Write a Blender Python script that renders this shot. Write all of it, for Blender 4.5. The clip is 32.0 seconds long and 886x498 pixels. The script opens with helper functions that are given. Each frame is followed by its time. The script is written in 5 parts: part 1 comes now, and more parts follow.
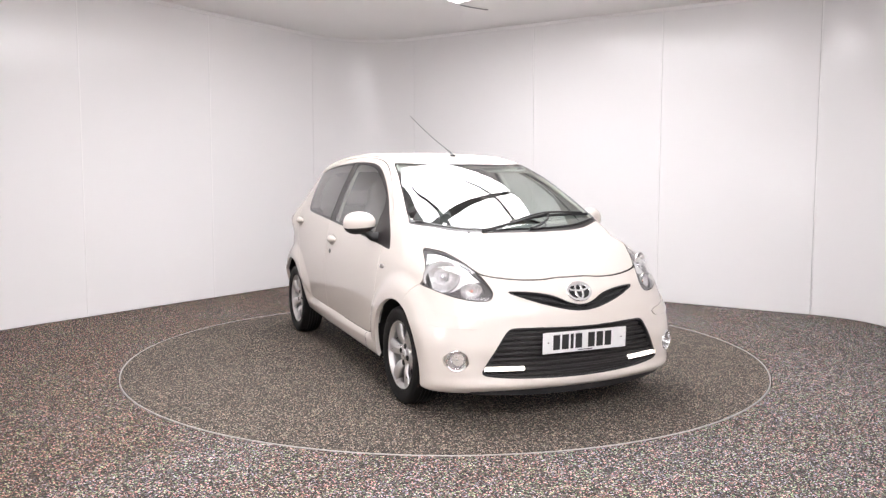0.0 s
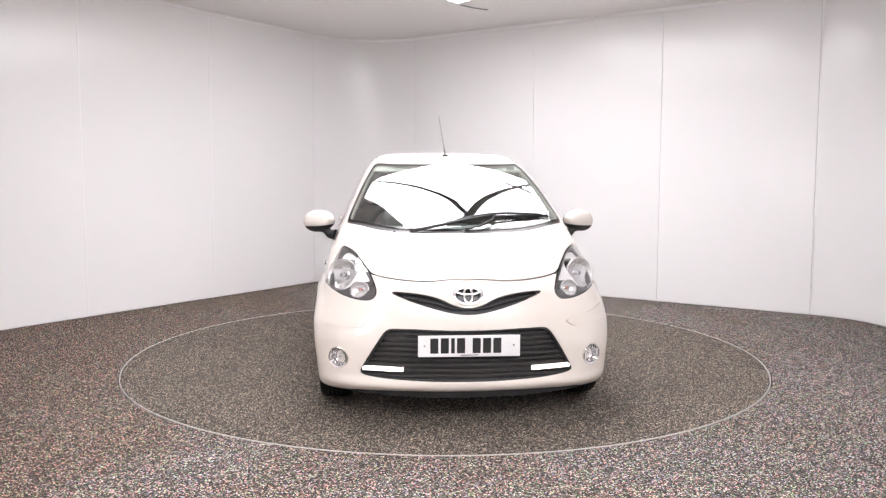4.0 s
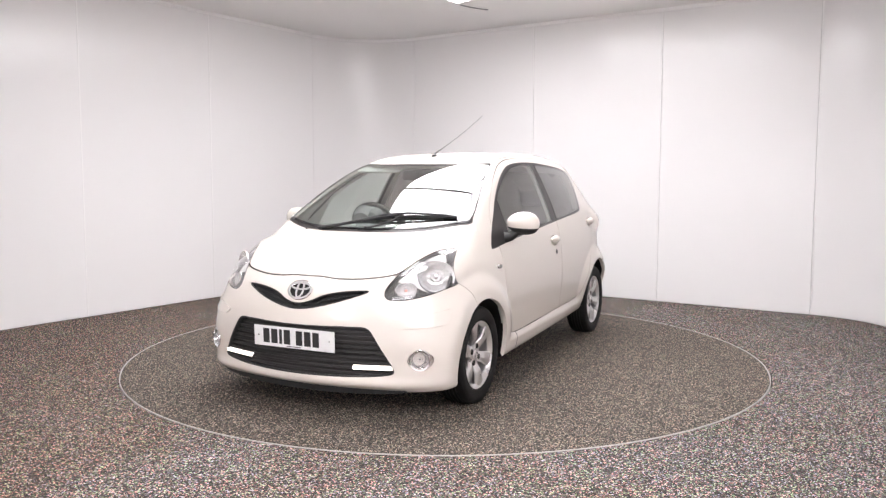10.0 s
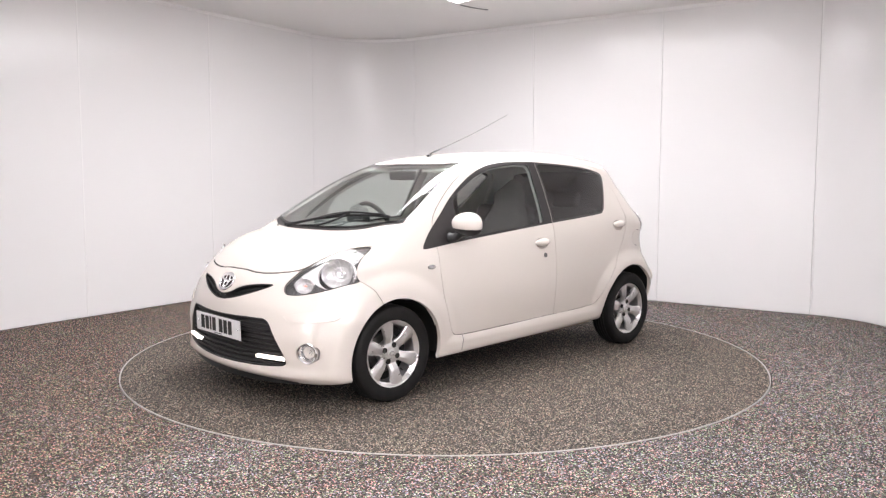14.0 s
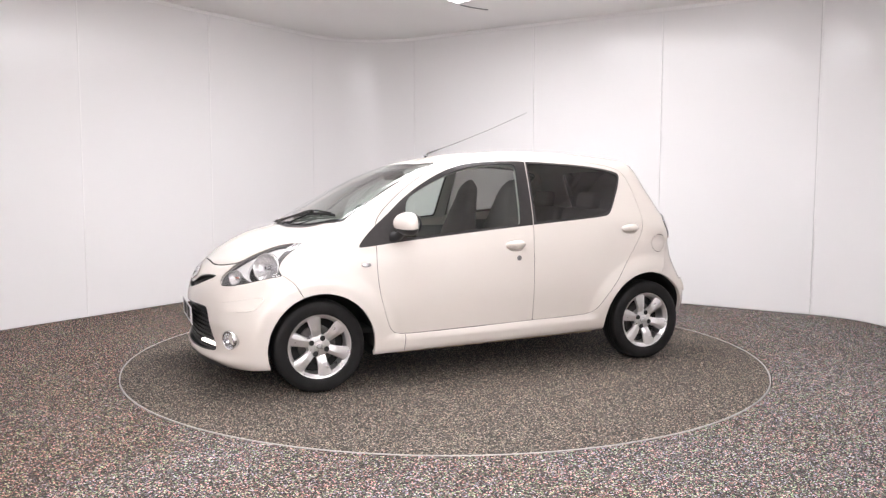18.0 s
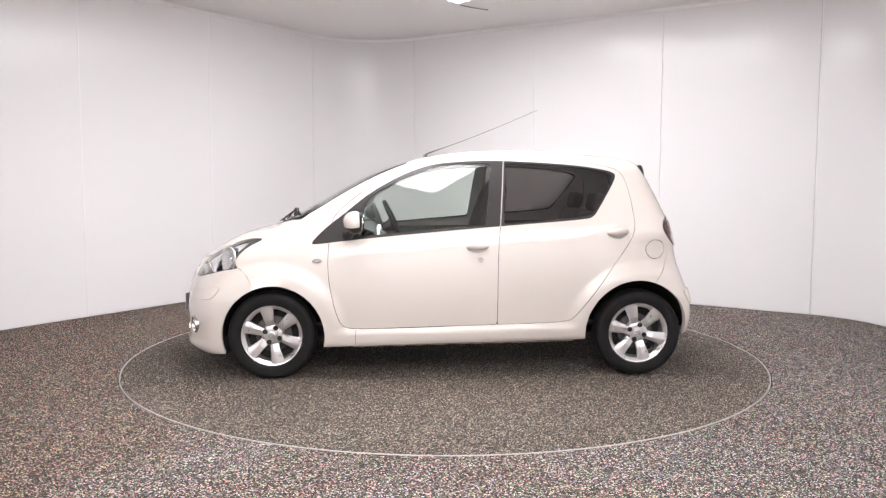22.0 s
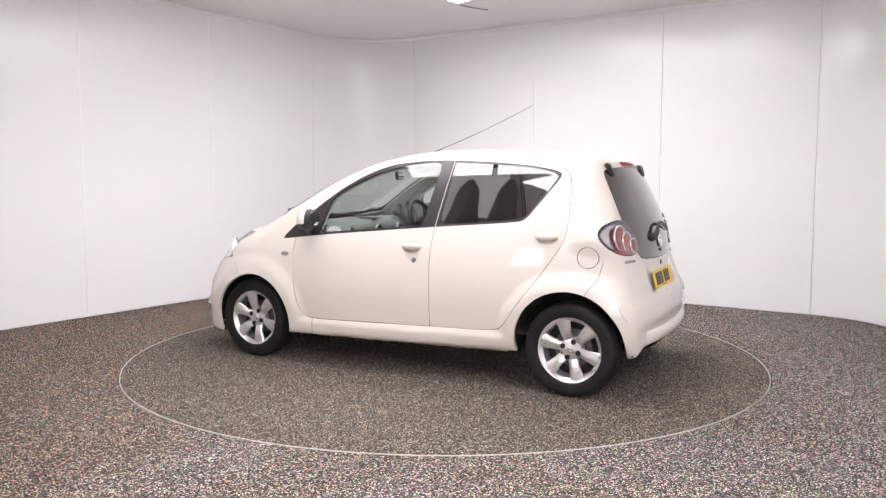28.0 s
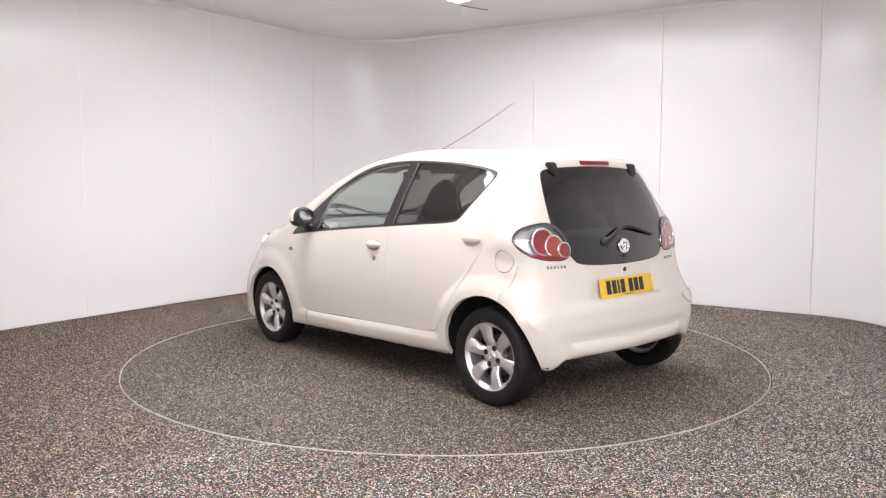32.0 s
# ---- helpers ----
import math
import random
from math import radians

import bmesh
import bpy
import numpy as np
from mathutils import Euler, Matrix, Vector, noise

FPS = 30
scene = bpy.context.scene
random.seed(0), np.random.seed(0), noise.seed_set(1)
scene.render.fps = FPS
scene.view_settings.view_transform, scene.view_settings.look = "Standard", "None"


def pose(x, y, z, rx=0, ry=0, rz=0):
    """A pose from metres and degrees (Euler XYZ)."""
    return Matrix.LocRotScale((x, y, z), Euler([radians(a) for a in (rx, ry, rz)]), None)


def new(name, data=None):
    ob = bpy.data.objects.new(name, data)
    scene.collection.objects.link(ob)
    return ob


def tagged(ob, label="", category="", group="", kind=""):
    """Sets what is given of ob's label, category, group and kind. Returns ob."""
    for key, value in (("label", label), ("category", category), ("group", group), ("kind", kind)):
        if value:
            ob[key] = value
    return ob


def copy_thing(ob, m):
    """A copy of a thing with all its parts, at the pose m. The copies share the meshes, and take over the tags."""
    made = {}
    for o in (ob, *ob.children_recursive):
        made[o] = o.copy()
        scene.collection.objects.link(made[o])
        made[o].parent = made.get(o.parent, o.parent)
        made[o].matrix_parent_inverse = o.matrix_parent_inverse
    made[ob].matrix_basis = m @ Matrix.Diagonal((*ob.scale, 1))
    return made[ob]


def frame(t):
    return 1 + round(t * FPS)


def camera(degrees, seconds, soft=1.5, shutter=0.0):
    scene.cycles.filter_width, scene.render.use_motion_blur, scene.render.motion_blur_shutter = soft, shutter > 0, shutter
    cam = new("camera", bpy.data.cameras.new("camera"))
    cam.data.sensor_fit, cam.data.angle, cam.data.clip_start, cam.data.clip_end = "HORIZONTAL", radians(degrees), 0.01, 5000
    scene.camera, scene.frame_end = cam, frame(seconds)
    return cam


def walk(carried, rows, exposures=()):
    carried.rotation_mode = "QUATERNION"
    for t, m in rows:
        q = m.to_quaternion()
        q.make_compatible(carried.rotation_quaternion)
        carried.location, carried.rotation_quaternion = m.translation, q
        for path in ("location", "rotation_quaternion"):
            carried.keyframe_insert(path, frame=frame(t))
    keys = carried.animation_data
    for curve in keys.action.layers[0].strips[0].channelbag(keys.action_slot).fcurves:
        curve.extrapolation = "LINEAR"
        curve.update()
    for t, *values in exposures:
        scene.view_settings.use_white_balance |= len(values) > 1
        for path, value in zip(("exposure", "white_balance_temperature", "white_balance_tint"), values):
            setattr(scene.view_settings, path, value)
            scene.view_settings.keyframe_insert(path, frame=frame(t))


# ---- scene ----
# One fixed camera looks into a photo booth; a small car turns on a turntable.
TURN_AT_START, TURN_RATE = 24.577, -5.0667      # degrees, degrees a second
CAR_OFF = (-0.037, -0.011)                      # the car's middle from the turntable's axle
RING_R = 2.224
cam = camera(58.19, 32.0, soft=1.35)
EYE = pose(0, -5.775, 1.266, 90 - 5.055, -0.094, 0.145)
walk(cam, [(0, EYE), (32.0, EYE)], [(0, 0.0, 6440, 16), (32.0, 0.0, 6440, 16)])

# ---------- light ----------
world = bpy.data.worlds.new("world")
scene.world = world
world.use_nodes = True
world.node_tree.nodes["Background"].inputs[0].default_value = (0.6, 0.62, 0.65, 1)
world.node_tree.nodes["Background"].inputs[1].default_value = 0.02
PANEL_GLOW = 12.5       # the luminous ceiling over the turntable
FILL_GLOW = 7.0       # unseen ceiling panel added behind the camera to fill light on the car
SIDE_GLOW = 13.0        # the small twin lamp on a stand by the entrance

# ---------- materials ----------


def material(name, color, rough=0.5, metal=0.0, coat=0.0, trans=0.0, ior=1.45, spec=0.5):
    m = bpy.data.materials.new(name)
    m.use_nodes = True
    b = m.node_tree.nodes["Principled BSDF"]
    b.inputs["Base Color"].default_value = (*color, 1)
    b.inputs["Roughness"].default_value = rough
    b.inputs["Metallic"].default_value = metal
    b.inputs["Coat Weight"].default_value = coat
    b.inputs["Coat Roughness"].default_value = 0.03
    b.inputs["Transmission Weight"].default_value = trans
    b.inputs["IOR"].default_value = ior
    b.inputs["Specular IOR Level"].default_value = spec
    return m


def node(m, kind, **values):
    n = m.node_tree.nodes.new(kind)
    for key, v in values.items():
        n.inputs[key].default_value = v
    return n


def link(m, a, ai, b, bi):
    m.node_tree.links.new(a.outputs[ai], b.inputs[bi])


def bsdf(m):
    return m.node_tree.nodes["Principled BSDF"]


def ramp(m, stops):
    n = m.node_tree.nodes.new("ShaderNodeValToRGB")
    e = n.color_ramp.elements
    while len(e) < len(stops):
        e.new(0.5)
    for k, (at, c) in enumerate(stops):
        e[k].position, e[k].color = at, (*c, 1)
    return n


def vary(m, scale, amount, color, detail=4.0, rough=None, bump=0.0, bump_scale=None):
    """Mottle the base colour and the roughness a little, with fine relief."""
    co = node(m, "ShaderNodeTexCoord")
    n = node(m, "ShaderNodeTexNoise", Scale=scale, Detail=detail)
    link(m, co, "Object", n, "Vector")
    lo = tuple(max(0, c * (1 - amount)) for c in color)
    hi = tuple(min(1, c * (1 + amount)) for c in color)
    r = ramp(m, [(0.3, lo), (0.7, hi)])
    link(m, n, "Fac", r, "Fac")
    link(m, r, "Color", bsdf(m), "Base Color")
    if rough:
        mr = node(m, "ShaderNodeMapRange")
        mr.inputs["To Min"].default_value, mr.inputs["To Max"].default_value = rough
        link(m, n, "Fac", mr, "Value")
        link(m, mr, "Result", bsdf(m), "Roughness")
    if bump:
        n2 = node(m, "ShaderNodeTexNoise", Scale=bump_scale or scale * 8, Detail=3.0)
        link(m, co, "Object", n2, "Vector")
        bp = node(m, "ShaderNodeBump", Strength=bump, Distance=0.002)
        link(m, n2, "Fac", bp, "Height")
        link(m, bp, "Normal", bsdf(m), "Normal")
    return m


def glow(name, color, strength):
    m = material(name, color)
    bsdf(m).inputs["Emission Color"].default_value = (*color, 1)
    bsdf(m).inputs["Emission Strength"].default_value = strength
    return m


def speckle(name, tone, tints, stain=(0.86, 0.86, 0.86), calm=0.0, worn=0.0):
    """Bonded rubber and stone crumb: dark grains among pale, tan and slightly coloured ones; calm evens the grains out,
    worn browns the side by the west wall."""
    m = material(name, (0.1, 0.1, 0.1), 0.85)
    co = node(m, "ShaderNodeTexCoord")
    v = node(m, "ShaderNodeTexVoronoi", Scale=180.0)
    link(m, co, "Object", v, "Vector")
    sep = node(m, "ShaderNodeSeparateColor")
    link(m, v, "Color", sep, "Color")
    grains = ((0.0, (0.006, 0.0056, 0.0053)), (0.30, (0.023, 0.0213, 0.020)), (0.51, (0.072, 0.067, 0.062)),
              (0.70, (0.190, 0.176, 0.163)), (0.87, (0.58, 0.54, 0.505)))
    r = ramp(m, [(at, tuple(q * (1 - calm) + 0.09 * calm for q in c)) for at, c in grains])
    r.color_ramp.interpolation = "CONSTANT"
    link(m, sep, "Red", r, "Fac")
    hue = ramp(m, [(0.0, tints[0]), (0.25, tints[1]), (0.5, (1, 1, 1)), (0.75, tints[2])])
    hue.color_ramp.interpolation = "CONSTANT"
    link(m, sep, "Green", hue, "Fac")
    big = node(m, "ShaderNodeTexNoise", Scale=1.1, Detail=4.0)
    link(m, co, "Object", big, "Vector")
    xyz = node(m, "ShaderNodeSeparateXYZ")
    link(m, co, "Object", xyz, "Vector")
    west = node(m, "ShaderNodeMapRange")
    west.inputs["From Min"].default_value, west.inputs["From Max"].default_value = -0.9, -2.3
    west.inputs["To Min"].default_value, west.inputs["To Max"].default_value = 0.07 if worn else 0.0, -worn
    link(m, xyz, "X", west, "Value")
    add = node(m, "ShaderNodeMath")
    add.operation = "ADD"
    link(m, big, "Fac", add, 0)
    link(m, west, "Result", add, 1)
    tint = ramp(m, [(0.36, tuple(c * s for c, s in zip(tone, stain))), (0.62, tone)])
    link(m, add, 0, tint, "Fac")
    last = r.outputs["Color"]
    for other in (hue, tint):
        mix = node(m, "ShaderNodeMix")
        mix.data_type, mix.blend_type = "RGBA", "MULTIPLY"
        mix.inputs[0].default_value = 1.0
        m.node_tree.links.new(last, mix.inputs[6])
        m.node_tree.links.new(other.outputs["Color"], mix.inputs[7])
        last = mix.outputs[2]
    m.node_tree.links.new(last, bsdf(m).inputs["Base Color"])
    bp = node(m, "ShaderNodeBump", Strength=0.6, Distance=0.003)
    link(m, v, "Distance", bp, "Height")
    link(m, bp, "Normal", bsdf(m), "Normal")
    return m


WALL = vary(material("wall_panel_white", (0.83, 0.818, 0.822), 0.18), 0.5, 0.003, (0.83, 0.818, 0.822))
bsdf(WALL).inputs["Specular IOR Level"].default_value = 0.38
CEIL = vary(material("ceiling_white", (0.88, 0.87, 0.862), 0.7), 0.9, 0.012, (0.88, 0.87, 0.862))
STRIP = material("joint_strip", (0.88, 0.87, 0.87), 0.3)
GROOVE = material("joint_groove", (0.70, 0.69, 0.69), 0.6)
FLOOR = speckle("floor_crumb", (1.18, 1.12, 1.075), ((1.42, 0.80, 0.86), (0.76, 1.20, 0.80), (0.86, 0.92, 1.36)), (0.88, 0.76, 0.66), worn=0.2)
TABLE = speckle("turntable_crumb", (0.97, 0.86, 0.755), ((1.16, 0.94, 0.88), (0.92, 1.05, 0.92), (0.96, 0.98, 1.08)), calm=0.12)
RIM = material("ring_metal", (0.52, 0.50, 0.485), 0.45, 0.4)
LAMP = glow("lamp_diffuser", (0.985, 0.99, 0.975), PANEL_GLOW)
FILL_LAMP = glow("fill_diffuser", (0.98, 0.985, 0.97), FILL_GLOW)
SIDE_LAMP = glow("side_lamp_diffuser", (1.0, 0.97, 0.93), SIDE_GLOW)
FRAME = material("lamp_frame", (0.2, 0.2, 0.2), 0.5)
PAINT = vary(material("paint_white", (0.675, 0.622, 0.573), 0.45, 0.0, 1.0), 1.2, 0.01, (0.675, 0.622, 0.573))
bsdf(PAINT).inputs["Coat Roughness"].default_value = 0.035
bsdf(PAINT).inputs["Specular IOR Level"].default_value = 0.3
BLACK = vary(material("black_plastic", (0.018, 0.018, 0.019), 0.45), 40, 0.15, (0.018, 0.018, 0.019), bump=0.05, bump_scale=600)
GLOSSBLACK = material("gloss_black", (0.012, 0.012, 0.013), 0.12)
RUBBER = vary(material("tyre_rubber", (0.011, 0.0105, 0.0105), 0.62), 14, 0.2, (0.011, 0.0105, 0.0105), bump=0.1, bump_scale=90)
bsdf(RUBBER).inputs["Specular IOR Level"].default_value = 0.25


# ---------- helpers for shapes ----------


def mesh_object(name, verts, faces, mat, parent=None, smooth=True, label=""):
    me = bpy.data.meshes.new(name)
    me.from_pydata([tuple(map(float, v)) for v in verts], [], [tuple(map(int, f)) for f in faces])
    me.validate()
    if mat:
        me.materials.append(mat)
    if smooth:
        me.shade_smooth()
    me.update()
    ob = new(name, me)
    if parent:
        ob.parent = parent
    if label:
        tagged(ob, label)
    return ob


def part(name, bm, mat, parent=None, label="", smooth=True, sharp=40):
    """Link a bmesh as one mesh object under a thing or a part."""
    me = bpy.data.meshes.new(name)
    bm.to_mesh(me)
    bm.free()
    me.materials.append(mat)
    if smooth:
        me.shade_smooth()
        me.set_sharp_from_angle(angle=radians(sharp))
    ob = new(name, me)
    if parent:
        ob.parent = parent
    if label:
        tagged(ob, label)
    return ob


def box(sx, sy, sz, at=(0, 0, 0), bevel=0.0, seg=2, rot=None):
    bm = bmesh.new()
    bmesh.ops.create_cube(bm, size=1)
    bmesh.ops.scale(bm, vec=(sx, sy, sz), verts=bm.verts)
    if bevel:
        bmesh.ops.bevel(bm, geom=bm.edges[:], offset=bevel, segments=seg, affect="EDGES", profile=0.5)
    if rot:
        bmesh.ops.transform(bm, matrix=rot, verts=bm.verts)
    bmesh.ops.translate(bm, vec=at, verts=bm.verts)
    return bm


def curve_tube(points, radius, n=8, taper=None, closed=False):
    """A round bar along points."""
    pts = [Vector(q) for q in points]
    bm = bmesh.new()
    rings = []
    for i, c in enumerate(pts):
        a, b = pts[i - 1] if i or closed else pts[0], pts[(i + 1) % len(pts)] if i + 1 < len(pts) or closed else pts[-1]
        t = (b - a).normalized()
        up = Vector((0, 0, 1)) if abs(t.z) < 0.95 else Vector((0, 1, 0))
        u = t.cross(up).normalized()
        w = u.cross(t)
        r = taper[i] if taper else radius
        rings.append([bm.verts.new(c + u * r * math.cos(k * 2 * math.pi / n) + w * r * math.sin(k * 2 * math.pi / n)) for k in range(n)])
    for i in range(len(rings) if closed else len(rings) - 1):
        r0, r1 = rings[i], rings[(i + 1) % len(rings)]
        for k in range(n):
            bm.faces.new((r0[k], r0[(k + 1) % n], r1[(k + 1) % n], r1[k]))
    if not closed:
        bm.faces.new(rings[0][::-1])
        bm.faces.new(rings[-1])
    bmesh.ops.recalc_face_normals(bm, faces=bm.faces)
    return bm


def lathe(profile, n=48, axis="y", close=False):
    """Turn (radius, along) pairs round an axis."""
    bm = bmesh.new()
    rows = []
    for r, a in profile:
        if r < 1e-6:
            rows.append([bm.verts.new((0, a, 0))])
        else:
            rows.append([bm.verts.new((r * math.cos(2 * math.pi * k / n), a, r * math.sin(2 * math.pi * k / n))) for k in range(n)])
    pairs = list(zip(rows, rows[1:])) + ([(rows[-1], rows[0])] if close else [])
    for r0, r1 in pairs:
        for k in range(n):
            j = (k + 1) % n
            if len(r0) == 1 and len(r1) == 1:
                continue
            if len(r0) == 1:
                bm.faces.new((r0[0], r1[k], r1[j]))
            elif len(r1) == 1:
                bm.faces.new((r0[k], r1[0], r0[j]))
            else:
                bm.faces.new((r0[k], r1[k], r1[j], r0[j]))
    if axis == "x":
        bmesh.ops.rotate(bm, cent=(0, 0, 0), matrix=Matrix.Rotation(radians(-90), 3, "Z"), verts=bm.verts)
    if axis == "z":
        bmesh.ops.rotate(bm, cent=(0, 0, 0), matrix=Matrix.Rotation(radians(90), 3, "X"), verts=bm.verts)
    bmesh.ops.recalc_face_normals(bm, faces=bm.faces)
    return bm


# ---------- the booth ----------
E1, E2 = Vector((0.832, -0.555)), Vector((0.555, 0.832))     # along the two back walls
CEIL_Z = 2.98
PANEL_W = 1.457


WALL_W, WALL_N, WALL_E, WALL_S = -3.5, 3.246, 2.8, -3.25     # the booth's walls, measured along E1 and E2


def spot(u, v):
    return E1 * u + E2 * v


def bend(u, v, r, a0, a1, n=12):
    """A rounded corner about (u, v), from angle a0 to a1 in degrees."""
    return [spot(u + r * math.cos(radians(a0 + (a1 - a0) * k / n)), v + r * math.sin(radians(a0 + (a1 - a0) * k / n))) for k in range(n + 1)]


def wall_piece(name, pts, thick=0.12, z0=0.0, z1=CEIL_Z, mat=WALL, label="", outward=1):
    n = len(pts)
    nor = []
    for i in range(n):
        d = (pts[min(i + 1, n - 1)] - pts[max(i - 1, 0)]).normalized()
        nor.append(Vector((-d.y, d.x)))
    v, f = [], []
    for i, q in enumerate(pts):
        o = q + nor[i] * thick
        v += [(q.x, q.y, z0), (q.x, q.y, z1), (o.x, o.y, z1), (o.x, o.y, z0)]
    for i in range(n - 1):
        a, b = 4 * i, 4 * i + 4
        for k in range(4):
            j = (k + 1) % 4
            f.append((a + k, b + k, b + j, a + j))
    f += [(0, 1, 2, 3), (4 * n - 1, 4 * n - 2, 4 * n - 3, 4 * n - 4)]
    ob = mesh_object(name, v, f, mat, smooth=False)
    me = ob.data
    if n > 6:
        me.shade_smooth()
        me.set_sharp_from_angle(angle=radians(30))
    return tagged(ob, label, kind="structure")


south_west = bend(WALL_W + 0.88, WALL_S + 0.88, 0.88, 270, 180)
north_west = bend(WALL_W + 0.88, WALL_N - 0.88, 0.88, 180, 90)
north_east = bend(WALL_E - 0.85, WALL_N - 0.85, 0.85, 90, 0)
south_end, east_end = spot(-0.15, WALL_S), spot(WALL_E, 0.72)
back_w, back_e = Vector((-2.3, -7.3)), Vector((2.7, -7.3))
wall_west = wall_piece("wall_west", [south_west[-1], north_west[0]], label="white glossy wall of wide panels with thin vertical joints")
wall_corner = wall_piece("wall_corner", north_west, label="white wall panel curved round the corner")
wall_north = wall_piece("wall_north", [north_west[-1], north_east[0]], label="white glossy wall of wide panels with thin vertical joints")
wall_east = wall_piece("wall_east", north_east + [east_end], label="white wall panels curving towards the entrance")
wall_piece("wall_south", [south_end] + south_west, label="plain white wall beside the entrance")
# Unseen walls added to close the space behind the camera and bounce light.
wall_piece("added_wall_west", [back_w, south_end], label="plain white unseen wall added to bounce light")
wall_piece("added_wall_east", [east_end, back_e], label="plain white unseen wall added to bounce light")
wall_piece("added_wall_south", [back_e, back_w], label="plain white unseen wall added behind the camera to bounce light")
for w in (wall_west, wall_corner, wall_north, wall_east):
    w.data.materials[0] = GROOVE


def panel_sheet(points, wall, gap=0.005, thick=0.008):
    """A facing panel along a piece of the wall's foot, standing a little proud of it."""
    n = len(points)
    v, f = [], []
    for i, q in enumerate(points):
        d = (points[min(i + 1, n - 1)] - points[max(i - 1, 0)]).normalized()
        back = Vector((-d.y, d.x))
        q = q + d * (gap / 2 if i == 0 else -gap / 2 if i == n - 1 else 0)
        o = [(q - back * t) for t in (-0.001, thick)]
        v += [(o[0].x, o[0].y, 0.006), (o[1].x, o[1].y, 0.006), (o[1].x, o[1].y, CEIL_Z - 0.002), (o[0].x, o[0].y, CEIL_Z - 0.002)]
    for i in range(n - 1):
        a, b = 4 * i, 4 * i + 4
        for k in range(4):
            j = (k + 1) % 4
            f.append((a + k, a + j, b + j, b + k))
    f += [(3, 2, 1, 0), (4 * n - 4, 4 * n - 3, 4 * n - 2, 4 * n - 1)]
    ob = mesh_object("wall_panel", v, f, WALL, wall, smooth=n > 2)
    if n > 2:
        ob.data.set_sharp_from_angle(angle=radians(40))
    return ob


def strip(at, along, wall, w=0.009):
    """A slim cover bead over a joint."""
    back = Vector((-along.y, along.x))
    c = at - back * 0.008
    m = Matrix.Translation((c.x, c.y, CEIL_Z / 2)) @ Matrix.Rotation(math.atan2(along.y, along.x), 4, "Z")
    part("joint_bead", placed(box(w, 0.004, CEIL_Z - 0.03, bevel=0.0018), m), STRIP, wall)


def placed(bm, m):
    bmesh.ops.transform(bm, matrix=m, verts=bm.verts)
    return bm


marks = [south_west[-1]] + [spot(WALL_W, v) for v in (-2.093, -0.636, 0.821)] + [north_west[0]]
for a, b in zip(marks, marks[1:]):
    panel_sheet([a, b], wall_west, 0.003)
for q in marks[1:4]:
    strip(q, E2, wall_west, 0.011)
panel_sheet(north_west, wall_corner)
marks = [north_west[-1]] + [spot(u, WALL_N) for u in (-0.973, 0.484)] + [north_east[0]]
for a, b in zip(marks, marks[1:]):
    panel_sheet([a, b], wall_north, 0.005)
for q in marks[1:3]:
    strip(q - E1 * 0.006, E1, wall_north, 0.009)
panel_sheet(north_east, wall_east, 0.006)
strip(north_east[0] + E1 * 0.009, E1, wall_east, 0.010)
panel_sheet([north_east[-1], east_end], wall_east)


def coving():
    """A slim trim where the walls meet the ceiling."""
    pts = [south_end] + south_west + north_west + north_east + [east_end]
    v, f = [], []
    n = len(pts)
    for i, q in enumerate(pts):
        d = (pts[min(i + 1, n - 1)] - pts[max(i - 1, 0)]).normalized()
        back = Vector((-d.y, d.x))
        for t, z in ((0.006, CEIL_Z - 0.001), (0.024, CEIL_Z - 0.001), (0.022, CEIL_Z - 0.012), (0.012, CEIL_Z - 0.030), (0.006, CEIL_Z - 0.034)):
            o = q - back * t
            v.append((o.x, o.y, z))
    for i in range(n - 1):
        for k in range(4):
            f.append((5 * i + k + 1, 5 * i + k, 5 * i + k + 5, 5 * i + k + 6))
    tagged(mesh_object("trim", v, f, STRIP, smooth=False), "slim white coving under the ceiling", kind="structure")


coving()

tagged(mesh_object("ceiling", *(lambda b: ([v.co[:] for v in b.verts], [[v.index for v in f.verts] for f in b.faces]))(
    (lambda b: (b.verts.index_update(), b)[1])(box(12, 14.5, 0.1, (0, -1.6, CEIL_Z + 0.05)))), CEIL, smooth=False),
    "plain off-white ceiling", kind="structure")


def ring_sheet(r0, r1, z, n=128):
    v, f = [], []
    for k in range(n):
        c, s = math.cos(2 * math.pi * k / n), math.sin(2 * math.pi * k / n)
        v += [(r0 * c, r0 * s, z), (r1 * c, r1 * s, z)]
    for k in range(n):
        j = (k + 1) % n
        f.append((2 * k, 2 * k + 1, 2 * j + 1, 2 * j))
    return v, f


def ground():
    """The floor round the turntable's pit."""
    n = 160
    v, f = [], []
    for k in range(n):
        c, s = math.cos(2 * math.pi * k / n), math.sin(2 * math.pi * k / n)
        m = 9.0 / max(abs(c), abs(s))
        v += [((RING_R + 0.006) * c, (RING_R + 0.006) * s, -0.05), ((RING_R + 0.006) * c, (RING_R + 0.006) * s, 0.0),
              (m * c, m * s, 0.0)]
    for k in range(n):
        j = (k + 1) % n
        f += [(3 * k, 3 * k + 1, 3 * j + 1, 3 * j), (3 * k + 1, 3 * k + 2, 3 * j + 2, 3 * j + 1)]
    ob = mesh_object("floor", v, f, FLOOR, smooth=False)
    return tagged(ob, "speckled grey bonded rubber floor", kind="structure")


ground()


